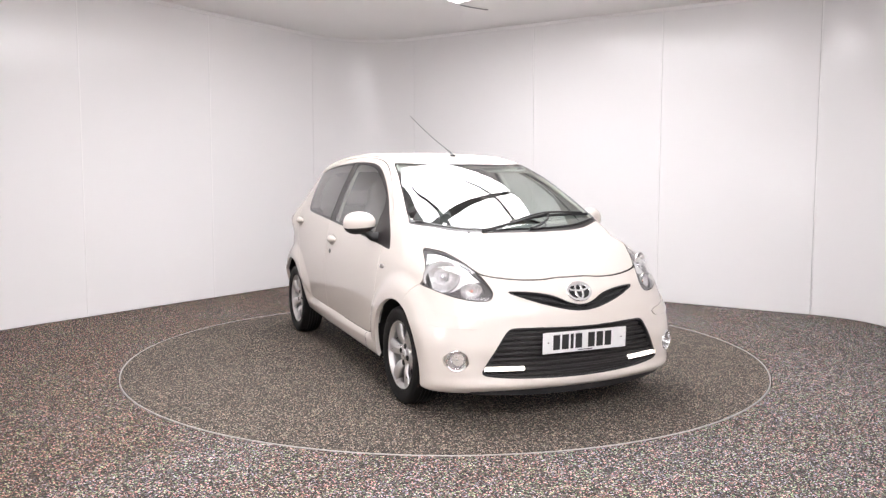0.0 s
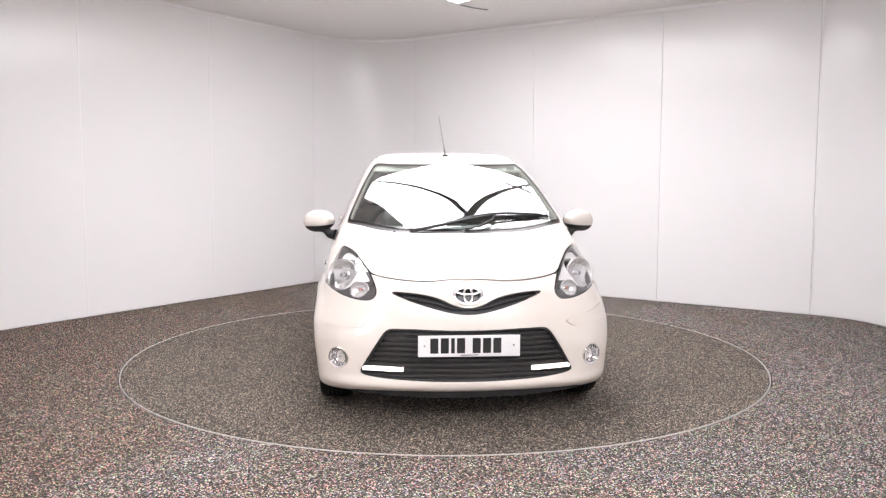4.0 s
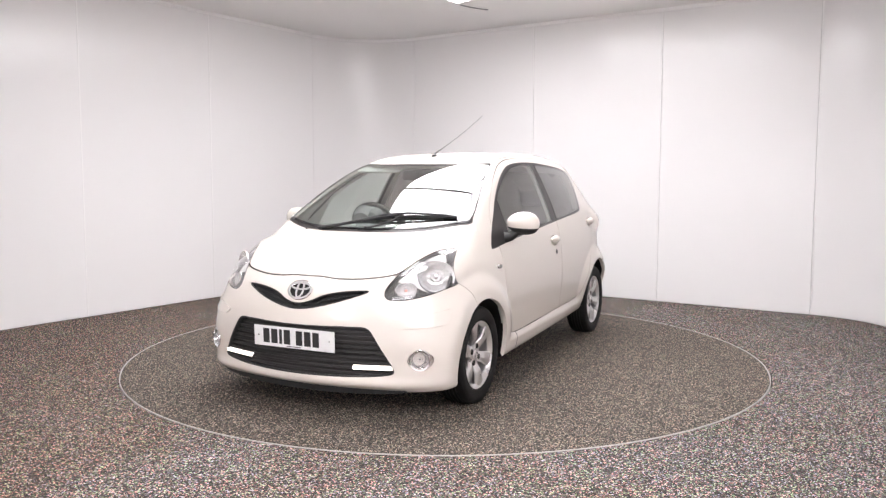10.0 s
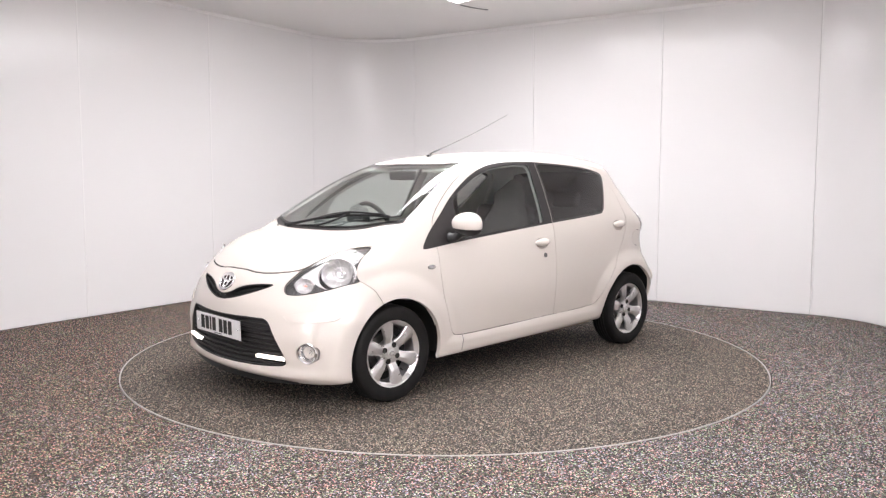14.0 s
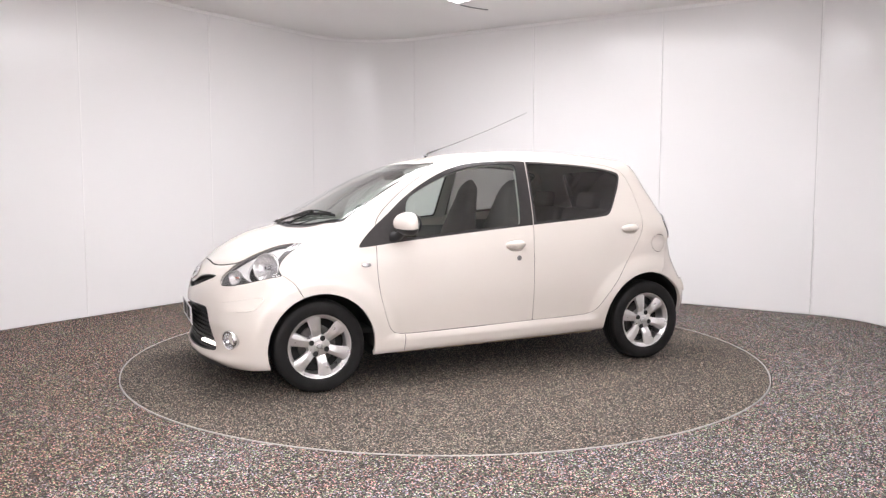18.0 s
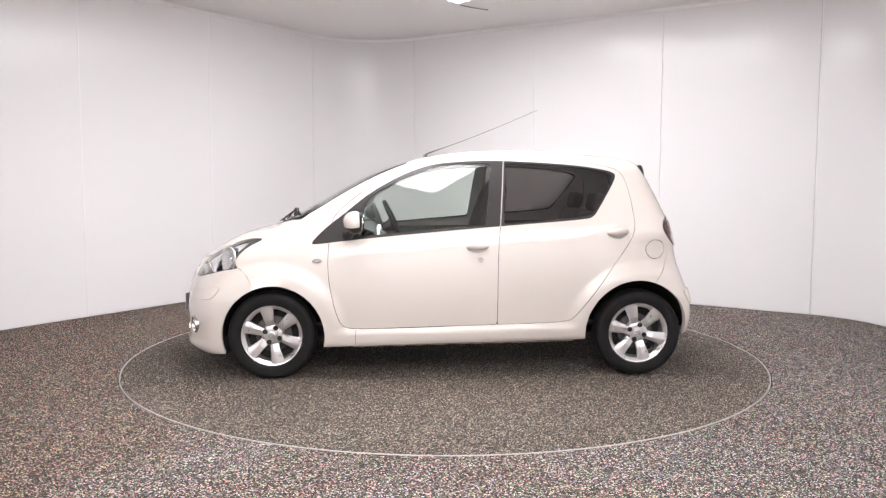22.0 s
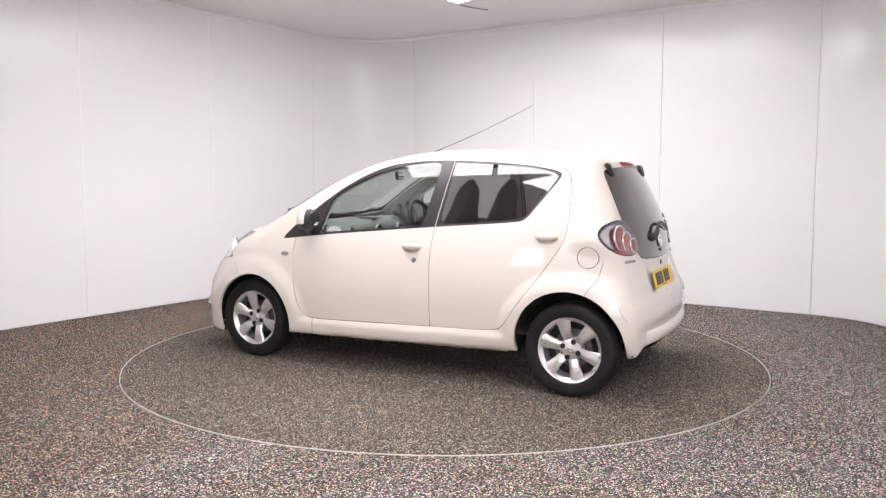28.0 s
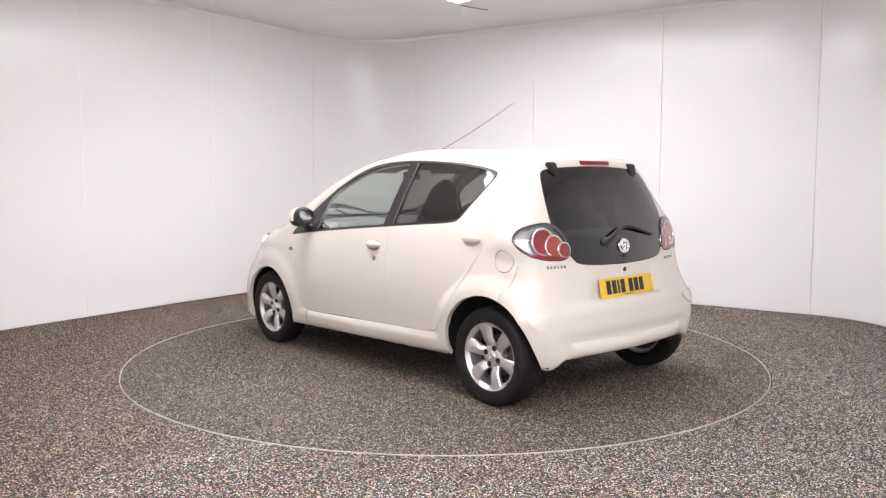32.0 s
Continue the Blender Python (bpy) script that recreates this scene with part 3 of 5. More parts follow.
def thin_glass(name, tint, gloss=1.0, least=0.085):
    """A pane: tinted see-through with the mirror gloss of glass."""
    m = bpy.data.materials.new(name)
    m.use_nodes = True
    nt = m.node_tree
    nt.nodes.remove(nt.nodes["Principled BSDF"])
    out = nt.nodes["Material Output"]
    clear = nt.nodes.new("ShaderNodeBsdfTransparent")
    clear.inputs[0].default_value = (*tint, 1)
    gl = nt.nodes.new("ShaderNodeBsdfGlossy")
    gl.inputs["Roughness"].default_value = 0.01
    gl.inputs["Color"].default_value = (gloss, gloss, gloss, 1)
    lw = nt.nodes.new("ShaderNodeLayerWeight")
    lw.inputs[0].default_value = 0.5
    power = nt.nodes.new("ShaderNodeMath")
    power.operation = "POWER"
    power.inputs[1].default_value = 3.2
    nt.links.new(lw.outputs["Facing"], power.inputs[0])
    fr = nt.nodes.new("ShaderNodeMapRange")
    fr.inputs["To Min"].default_value = least
    nt.links.new(power.outputs[0], fr.inputs["Value"])
    mix = nt.nodes.new("ShaderNodeMixShader")
    nt.links.new(fr.outputs[0], mix.inputs[0])
    nt.links.new(clear.outputs[0], mix.inputs[1])
    nt.links.new(gl.outputs[0], mix.inputs[2])
    nt.links.new(mix.outputs[0], out.inputs[0])
    return m


PILLAR = vary(material("pillar_black", (0.030, 0.027, 0.027), 0.32), 30, 0.1, (0.030, 0.027, 0.027))
GAP_SHADE = material("gap_fill", (0.012, 0.011, 0.011), 0.8, spec=0.2)
LAMP_GREY = material("lamp_grey", (0.36, 0.35, 0.345), 0.2, 0.6)
GLASS = thin_glass("clear_glass", (0.82, 0.88, 0.85), 1.0, 0.055)
PRIVACY = thin_glass("privacy_glass", (0.32, 0.305, 0.30), 1.0, 0.065)
HATCH = thin_glass("hatch_privacy_glass", (0.035, 0.033, 0.033), 1.0, 0.045)
LENS = thin_glass("clear_lens", (0.95, 0.95, 0.96), 1.0, 0.042)
CHROME = material("chrome", (0.78, 0.78, 0.79), 0.08, 1.0)
ALLOY = vary(material("alloy_silver", (0.70, 0.685, 0.685), 0.3, 0.85, 0.2), 20, 0.04, (0.70, 0.685, 0.685), rough=(0.24, 0.34))
STEEL = vary(material("brake_steel", (0.15, 0.14, 0.135), 0.5, 0.9), 30, 0.2, (0.15, 0.14, 0.135))
RED = vary(material("red_lens", (0.27, 0.008, 0.012), 0.3, 0.0, 0.0, spec=0.3), 40, 0.25, (0.27, 0.008, 0.012))
AMBER = vary(material("amber_lens", (0.40, 0.045, 0.022), 0.3, 0.0, 0.0, spec=0.3), 40, 0.25, (0.40, 0.045, 0.022))
PINK = material("tinted_bulb", (0.75, 0.34, 0.27), 0.2, 0.3)
SMOKE = material("dark_bezel", (0.10, 0.10, 0.102), 0.22, 0.6)
GREY_BEZEL = material("grey_bezel", (0.085, 0.082, 0.082), 0.35, 0.3)
PLATE_W = vary(material("plate_white", (0.74, 0.74, 0.74), 0.4), 30, 0.03, (0.74, 0.74, 0.74))
PLATE_Y = vary(material("plate_yellow", (0.76, 0.50, 0.03), 0.4), 30, 0.04, (0.76, 0.50, 0.03))
INK_AND_HOLE = material("ink_and_hole_black", (0.015, 0.015, 0.015), 0.5)
DRL = glow("daylight_led", (1.0, 0.90, 0.80), 1500.0)
DRL_BAR = glow("daylight_bar", (1.0, 0.93, 0.84), 1.8)
LINING = vary(material("cabin_lining", (0.52, 0.515, 0.49), 0.85), 60, 0.06, (0.52, 0.515, 0.49))
FABRIC = vary(material("seat_fabric", (0.088, 0.078, 0.077), 0.95), 90, 0.3, (0.088, 0.078, 0.077), bump=0.2, bump_scale=700)
DASH = vary(material("dash_plastic", (0.15, 0.15, 0.152), 0.55), 50, 0.1, (0.15, 0.15, 0.152), bump=0.1, bump_scale=500)
GRILLE = vary(material("grille_plastic", (0.024, 0.0225, 0.022), 0.6), 40, 0.12, (0.024, 0.0225, 0.022))
UNDER = vary(material("underbody_black", (0.02, 0.019, 0.018), 0.8), 9, 0.3, (0.02, 0.019, 0.018))
MIRROR = material("mirror_glass", (0.85, 0.86, 0.87), 0.02, 1.0)
LAMP_BED = material("lamp_bed_chrome", (0.60, 0.59, 0.59), 0.25, 0.85)
PALE = material("pale_reflector", (0.80, 0.79, 0.785), 0.25, 0.25)
SILVER = material("reflector_silver", (0.78, 0.77, 0.765), 0.2, 0.6)

# ---------- outlines on the body ----------
BAND = rounded([(0.925, 0.852), (0.915, 0.866), (0.838, 0.947), (0.699, 1.054), (0.559, 1.169), (0.342, 1.293), (0.158, 1.356), (-0.027, 1.376),
                (-0.241, 1.382), (-0.468, 1.374), (-0.759, 1.355), (-0.94, 1.331), (-1.035, 1.308), (-1.055, 1.285), (-1.025, 1.23),
                (-0.923, 1.084), (-0.88, 1.022), (-0.825, 1.004), (-0.282, 0.963), (0.632, 0.881), (0.89, 0.848)])
FRONT_GLASS = rounded([(0.578, 1.132), (0.485, 1.19), (0.34, 1.263), (0.157, 1.33), (-0.028, 1.357), (-0.205, 1.366), (-0.238, 1.345), (-0.219, 1.252),
                       (-0.193, 1.021), (-0.18, 0.968), (-0.18, 0.968), (0.218, 0.936), (0.62, 0.896), (0.62, 0.896), (0.599, 1.001)])
REAR_GLASS = rounded([(-0.325, 1.361), (-0.325, 1.361), (-0.468, 1.361), (-0.758, 1.342), (-0.939, 1.318), (-1.025, 1.292), (-1.035, 1.268), (-0.913, 1.091),
                      (-0.868, 1.034), (-0.814, 1.02), (-0.3, 0.977), (-0.3, 0.977)])
FRONT_DOOR = rounded([(0.795, 1.0), (0.739, 1.07), (0.565, 1.212), (0.348, 1.333), (0.161, 1.385), (-0.026, 1.406), (-0.3192, 1.414), (-0.3192, 1.414),
                      (-0.2762, 0.961), (-0.2582, 0.793), (-0.2562, 0.336), (-0.2562, 0.336), (0.326, 0.322), (0.67, 0.314), (0.729, 0.335), (0.762, 0.411),
                      (0.79, 0.523), (0.807, 0.612), (0.815, 0.719), (0.811, 0.825), (0.802, 0.93)])
REAR_DOOR = rounded([(-0.3194, 1.414), (-0.3194, 1.414), (-0.58, 1.406), (-0.762, 1.385), (-0.979, 1.351), (-1.075, 1.32), (-1.111, 1.265), (-1.128, 1.179),
                     (-1.136, 1.074), (-1.142, 0.987), (-1.13, 0.907), (-1.084, 0.83), (-0.917, 0.601), (-0.814, 0.464), (-0.746, 0.372), (-0.69, 0.347),
                     (-0.2564, 0.336), (-0.2564, 0.336), (-0.2584, 0.793), (-0.2764, 0.961)])
K = 0.7071
HEADLIGHT = rounded([(K * (y - x), z) for x, y, z in (
    (1.235, 0.668, 0.880), (1.31, 0.639, 0.88), (1.395, 0.592, 0.86), (1.515, 0.541, 0.807), (1.601, 0.501, 0.756), (1.652, 0.48, 0.711),
    (1.687, 0.468, 0.674), (1.695, 0.484, 0.641), (1.683, 0.516, 0.631), (1.64, 0.591, 0.636), (1.559, 0.679, 0.660), (1.465, 0.731, 0.688),
    (1.383, 0.755, 0.698), (1.383, 0.755, 0.698), (1.40, 0.738, 0.733), (1.381, 0.72, 0.782), (1.327, 0.70, 0.829), (1.245, 0.678, 0.87))])
LOW_GRILLE = rounded([(0.0, 0.493), (0.368, 0.502), (0.418, 0.497), (0.454, 0.45), (0.549, 0.293), (0.56, 0.262), (0.512, 0.247), (0.34, 0.233), (0.0, 0.226),
                      (-0.34, 0.233), (-0.512, 0.247), (-0.56, 0.262), (-0.549, 0.293), (-0.454, 0.45), (-0.418, 0.497), (-0.368, 0.502)])
TOP_GRILLE = rounded([(0.0, 0.571), (0.083, 0.578), (0.224, 0.611), (0.392, 0.669), (0.397, 0.678), (0.392, 0.683), (0.25, 0.676), (0.137, 0.652), (0.085, 0.622), (0.0, 0.601),
                      (-0.085, 0.622), (-0.137, 0.652), (-0.25, 0.676), (-0.392, 0.683), (-0.397, 0.678), (-0.392, 0.669), (-0.224, 0.611), (-0.083, 0.578)])
FOG_AT, FOG_R = (0.672, 0.333), 0.056
BUMP_INSERT = rounded([(K * (y - x), z) for x, y, z in (
    (1.727, 0.512, 0.527), (1.722, 0.539, 0.5), (1.71, 0.578, 0.491), (1.644, 0.683, 0.494), (1.568, 0.748, 0.5), (1.522, 0.764, 0.514), (1.496, 0.765, 0.551),
    (1.474, 0.763, 0.582), (1.474, 0.763, 0.582), (1.534, 0.737, 0.575), (1.627, 0.664, 0.557), (1.699, 0.566, 0.538))])
BONNET = rounded([(1.700, 0.0), (1.695, 0.10), (1.699, 0.186), (1.672, 0.332), (1.60, 0.498), (1.515, 0.535), (1.395, 0.586), (1.31, 0.633), (1.22, 0.672),
                  (1.0, 0.69), (0.95, 0.668), (1.055, 0.632), (1.184, 0.40), (1.228, 0.15), (1.234, 0.0),
                  (1.228, -0.15), (1.184, -0.40), (1.055, -0.632), (0.95, -0.668), (1.0, -0.69), (1.22, -0.672), (1.31, -0.633), (1.395, -0.586), (1.515, -0.535),
                  (1.60, -0.498), (1.672, -0.332), (1.699, -0.186), (1.695, -0.10)])
SCREEN = rounded([(1.19, 0.0), (1.185, 0.15), (1.142, 0.40), (1.02, 0.645), (0.93, 0.64), (0.80, 0.607), (0.66, 0.573), (0.45, 0.52), (0.32, 0.492), (0.31, 0.47), (0.385, 0.30), (0.403, 0.0),
                  (0.385, -0.30), (0.31, -0.47), (0.32, -0.492), (0.45, -0.52), (0.66, -0.573), (0.80, -0.607), (0.93, -0.64), (1.02, -0.645), (1.142, -0.40), (1.185, -0.15)])
SCUTTLE = rounded([(1.232, 0.0), (1.226, 0.15), (1.182, 0.40), (1.052, 0.634), (0.99, 0.662), (0.90, 0.62), (0.90, -0.62), (0.99, -0.662), (1.052, -0.634), (1.182, -0.40), (1.226, -0.15)])
SCREEN_IN = SCREEN * [0.965, 0.989] + [0.027, 0]
HATCH_GLASS = rounded([(0.0, 1.338), (0.25, 1.332), (0.43, 1.32), (0.487, 1.295), (0.515, 1.2), (0.535, 1.1), (0.54, 1.0), (0.49, 0.90), (0.44, 0.83), (0.40, 0.79), (0.236, 0.777), (0.0, 0.771),
                       (-0.236, 0.777), (-0.40, 0.79), (-0.44, 0.83), (-0.49, 0.90), (-0.54, 1.0), (-0.535, 1.1), (-0.515, 1.2), (-0.487, 1.295), (-0.43, 1.32), (-0.25, 1.332)])
TAIL_LAMP = rounded([(K * (y + x), z) for x, y, z in (
    (-1.372, 0.645, 1.018), (-1.39, 0.573, 1.028), (-1.414, 0.506, 1.004), (-1.442, 0.467, 0.944), (-1.464, 0.44, 0.866), (-1.466, 0.466, 0.82),
    (-1.452, 0.55, 0.815), (-1.422, 0.664, 0.828), (-1.365, 0.724, 0.863), (-1.308, 0.744, 0.91), (-1.290, 0.742, 0.95), (-1.318, 0.708, 0.997))])
FUEL_AT, FUEL_R = (-1.270, 0.815), 0.0615
REAR_INSERT = rounded([(K * (y + x), z) for x, y, z in (
    (-1.44, 0.775, 0.556), (-1.461, 0.763, 0.556), (-1.543, 0.607, 0.548), (-1.553, 0.60, 0.54), (-1.552, 0.64, 0.5), (-1.53, 0.729, 0.46), (-1.49, 0.765, 0.464), (-1.45, 0.775, 0.51))])


def circle(at, r, squash=1.0, n=40):
    return np.array([(at[0] + r * math.cos(2 * math.pi * k / n), at[1] + r * squash * math.sin(2 * math.pi * k / n)) for k in range(n)])


ARCHES = ((1.158, 0.272, 0.321), (-1.158, 0.288, 0.331))
HUBS = ((HUB_X, 0.268), (-HUB_X, 0.268))

car = new("car")
tagged(car, "white five-door hatchback with alloy wheels on the turntable", "car")


def build_shell():
    """Cut the skin and link every panel of the body."""
    v, quads = skin()
    t = [x for a, b, c, d in quads for x in ((a, b, c), (a, c, d))]
    v[np.abs(v[:, 1]) < 1e-6, 1] = 0
    tri = v[np.array(t)]
    area = np.linalg.norm(np.cross(tri[:, 1] - tri[:, 0], tri[:, 2] - tri[:, 0]), axis=1)
    s = Sheet(v, np.array(t)[area > 1e-9]).tidy()
    out = {}
    for ax, az, r in ARCHES:
        cut = np.maximum(np.hypot(s.v[:, 0] - ax, s.v[:, 2] - az) - r, 0.40 - s.v[:, 1])
        _, s = split(s, cut)
    out["under"], s = split(s, s.v[:, 2] - foot_line(s.v[:, 0]) - 0.006)
    out["band"], s = carve(s, "side", BAND)
    out["front_glass"], out["band"] = carve(out["band"], "side", FRONT_GLASS)
    out["rear_glass"], out["band"] = carve(out["band"], "side", REAR_GLASS)
    out["screen"], s = carve(s, "screen", SCREEN)
    out["screen_in"], out["screen_rim"] = carve(out["screen"], "screen", SCREEN_IN)
    out["tail"], s = carve(s, "rear_corner", TAIL_LAMP, 0.004)
    out["hatch_glass"], s = carve(s, "rear", HATCH_GLASS, 0.004)
    out["head"], s = carve(s, "front_corner", HEADLIGHT, 0.004)
    out["bonnet"], s = carve(s, "above", BONNET, BONNET_GAP)
    out["scuttle"], s = carve(s, "above", SCUTTLE)
    out["low"], s = carve(s, "front", LOW_GRILLE)
    out["top"], s = carve(s, "front", TOP_GRILLE)
    out["fog"], s = carve(s, "front", circle(FOG_AT, FOG_R, 0.9))
    out["insert"], s = carve(s, "front_corner", BUMP_INSERT, 0.0029)
    out["rear_insert"], s = carve(s, "rear_corner", REAR_INSERT, 0.0029)
    out["front_door"], s = carve(s, "side", FRONT_DOOR, 0.0038)
    out["rear_door"], s = carve(s, "side", REAR_DOOR, 0.0035)
    out["fuel"], s = carve(s, "side", circle(FUEL_AT, FUEL_R), 0.004)
    x, y, z = s.v.T
    line = curve([0.60, 0.65, 0.70, 0.75, 0.8], [1.285, 1.315, 1.375, 1.50, 1.72])
    out["front_bumper"], s = split(s, np.where(x > 1.0, np.maximum(line(z) - x, z - 0.755) + 0.002, 1.0))
    _, s = split(s, np.where(s.v[:, 0] > 1.0, np.maximum(line(s.v[:, 2]) - s.v[:, 0], s.v[:, 2] - 0.755) - 0.002, 1.0))
    line = curve([0.58, 0.62, 0.69, 0.75, 0.82], [-1.255, -1.275, -1.325, -1.345, -1.36])

    def rear_cut(v, gap):
        x, y, z = v.T
        top = z - 0.80
        return np.where(x < -1.0, np.maximum(x - line(z) + gap, top), 1.0)

    bumper, s = split(s, rear_cut(s.v, -0.0015))
    out["rear_bumper"], _ = split(bumper, rear_cut(bumper.v, 0.0015))
    # the door line across the black window band
    band = out.pop("band")
    edge = lambda v: np.where(v[:, 2] > 0.9, v[:, 0] - (-0.2765 - (v[:, 2] - 0.961) * 0.095), 1.0)
    rear_part, rest = split(band, edge(band.v) + 0.0035)
    out["seam"], out["band_front"] = split(rest, edge(rest.v) - 0.0035)
    out["band_rear"] = rear_part
    out["body"] = s
    return out


P = build_shell()


def dish(sheet, at, rx, rz, depth):
    """Press a shallow bowl into a panel, seen from the side."""
    x, _, z = sheet.v.T
    r = np.sqrt(((x - at[0]) / rx) ** 2 + ((z - at[1]) / rz) ** 2)
    d = depth * np.clip(1 - r**2, 0, 1) ** 0.6
    return Sheet(sheet.v - normals(sheet.v) * d[:, None], sheet.t)


def fine(sheet, rounds=1):
    """Quarter every face and settle it back onto the form."""
    for _ in range(rounds):
        v, t = list(map(tuple, sheet.v)), []
        made = {}

        def mid(i, j):
            key = (min(i, j), max(i, j))
            if key not in made:
                made[key] = len(v)
                v.append(tuple((np.array(v[i]) + np.array(v[j])) / 2))
            return made[key]

        for a, b, c in sheet.t:
            ab, bc, ca = mid(a, b), mid(b, c), mid(c, a)
            t += [(a, ab, ca), (b, bc, ab), (c, ca, bc), (ab, bc, ca)]
        vv = np.array(v)
        flat = np.abs(vv[:, 1]) < 1e-6
        vv = settle(vv, 2)
        vv[flat, 1] = 0
        sheet = Sheet(vv, t)
    return sheet


def on_skin(x, z, lift=0.0, side=1):
    """A point on the flank and its outward normal."""
    p = np.array([[x, 0.8, z]])
    for _ in range(12):
        p[0, 1] -= float(form(p)[0]) * 0.8
    n = normals(p)[0]
    q = p[0] + n * lift
    return Vector((q[0], q[1] * side, q[2])), Vector((n[0], n[1] * side, n[2]))


def on_end(y, z, lift=0.0, front=True):
    """A point on the nose or tail and its outward normal."""
    s = 1 if front else -1
    p = np.array([[1.8 * s, y, z]])
    for _ in range(20):
        p[0, 0] -= s * float(form(p)[0]) * 0.8
    n = normals(p)[0]
    return Vector(p[0] + n * lift), Vector(n)


def on_top(x, y, lift=0.0):
    p = np.array([[x, y, 1.2]])
    for _ in range(25):
        p[0, 2] -= float(form(p)[0]) * 0.8
    n = normals(p)[0]
    return Vector(p[0] + n * lift), Vector(n)


def facing(place, normal, up=(0, 0, 1)):
    """A pose at place whose z axis is the normal and whose y axis is near up."""
    w = Vector(normal).normalized()
    u = Vector(up).cross(w).normalized()
    q = w.cross(u)
    m = Matrix((u, q, w)).transposed().to_4x4()
    m.translation = place
    return m


side_lamp()


def flat_disc(rx, ry, thick, n=40, bevel=0.0):
    """A shallow pad with an oval outline, its top at z = thick."""
    bm = bmesh.new()
    rows = [(1.0, 0.0), (1.0, thick - bevel)] + ([(1 - bevel / rx * 0.35, thick - bevel * 0.3), (1 - bevel / rx, thick)] if bevel else [(0.999, thick)])
    rings = [[bm.verts.new((rx * f * math.cos(2 * math.pi * k / n), ry * f * math.sin(2 * math.pi * k / n), z)) for k in range(n)] for f, z in rows]
    for a, b in zip(rings, rings[1:]):
        for k in range(n):
            bm.faces.new((a[k], a[(k + 1) % n], b[(k + 1) % n], b[k]))
    bm.faces.new(rings[-1])
    bm.faces.new(rings[0][::-1])
    return bm


def oval_ring(rx, ry, tube, n=48, flat=0.6):
    pts = [(rx * math.cos(2 * math.pi * k / n), ry * math.sin(2 * math.pi * k / n), 0) for k in range(n)]
    bm = curve_tube(pts, tube, 8, closed=True)
    bmesh.ops.scale(bm, vec=(1, 1, flat), verts=bm.verts)
    return bm


def paint_panels():
    emit("body", P["body"], PAINT, car, label="white painted body shell")
    emit("underbody", P["under"], UNDER, car, depth=0, label="black underside")
    emit("bonnet", P["bonnet"], PAINT, car)
    emit("front_bumper", P["front_bumper"], PAINT, car)
    emit("rear_bumper", P["rear_bumper"], PAINT, car)
    for side, sg in SIDES:
        emit("bumper_insert", P["insert"], PAINT, car, side, offset=0.006, depth=0.012)
        emit("rear_bumper_insert", P["rear_insert"], PAINT, car, side, offset=0.009, depth=0.012)
        for kind, at in (("front_door", (-0.126, 0.832)), ("rear_door", (-1.025, 0.920))):
            sheet = P[kind]
            cup, rest = carve(sheet, "side", circle(at, 0.066, 0.56))
            door = emit(kind, rest, PAINT, car, side, depth=0.014)
            cup = fine(cup, 1)
            emit("handle_cup", dish(cup, at, 0.066, 0.037, 0.024), PAINT, door, side, depth=0)
            a, n1 = on_skin(at[0] + 0.068, at[1] + 0.004, 0.003, sg)
            b, n2 = on_skin(at[0] - 0.068, at[1] + 0.007, 0.003, sg)
            m, n3 = on_skin(at[0], at[1] + 0.012, 0.016, sg)
            bar = [a + (b - a) * k / 14 + n3 * 0.014 * math.sin(math.pi * k / 14) for k in range(15)]
            tube = curve_tube(bar, 0.015, 10, taper=[0.006 + 0.021 * math.sin(math.pi * (k + 0.4) / 14.8) ** 0.7 for k in range(15)])
            part("door_handle", tube, PAINT, door)
            if kind == "front_door":
                pane = emit("window_pane", P["front_glass"], GLASS, door, side, depth=0.004, label="clear greenish glass")
                lock, n = on_skin(-0.148, 0.752, 0.0, sg)
                k = part("door_lock", placed(lathe([(0, 0.0), (0.015, 0.0), (0.0165, 0.002), (0.0165, 0.0)], 24, "z"), facing(lock + n * 0.0015, n)), LAMP_GREY, door)
                # A raised black block stands in for the shaded key slot.
                part("key_slot", placed(box(0.003, 0.012, 0.002), facing(lock + n * 0.003, n)), INK_AND_HOLE, door, smooth=False)
            else:
                emit("window_pane", P["rear_glass"], PRIVACY, door, side, depth=0.004, label="dark privacy glass")
        emit("window_surround", P["band_front"], PILLAR, car, side, depth=0.01, label="black window surround and pillar")
        emit("window_surround", P["band_rear"], PILLAR, car, side, depth=0.01, label="black window surround and pillar")
        emit("pillar_trim", P["band_front"], LINING, car, side, depth=0, offset=-0.03, label="pale inner pillar trim")
        emit("pillar_seam", P["seam"], PAINT, car, side, depth=0, offset=-0.003)
        p0, n = on_skin(0.881, 0.747, 0.0, sg)
        rep = part("side_repeater", placed(flat_disc(0.030, 0.0135, 0.009, 32, 0.006), facing(p0, n)), LAMP_GREY, car, "clear oval indicator")
    pieces = []
    for ring, gap in GAP_RINGS:
        if gap == BONNET_GAP:
            flank, ring = split(ring, ring.v[:, 0] - 1.5)
            pieces.append((flank, 0.001))
        pieces.append((ring, gap))
    # Black fill puts a gap's shade into its colour; fainter gaps get paint.
    for ring, gap in pieces:
        for side, sg in SIDES:
            emit("gap_fill", ring, GAP_SHADE if gap > 0.003 else PAINT, car, side, depth=0, offset=-0.004 if gap > 0.003 else -0.002)
    flap = emit("fuel_flap", P["fuel"], PAINT, car, "left", depth=0.006)
    emit("fuel_flap_blank", P["fuel"], PAINT, car, "right", depth=0.004)
    scr = emit("windscreen", P["screen_in"], GLASS, car, depth=0.004, label="clear windscreen")
    emit("windscreen_border", P["screen_rim"], GLOSSBLACK, scr, depth=0.01)
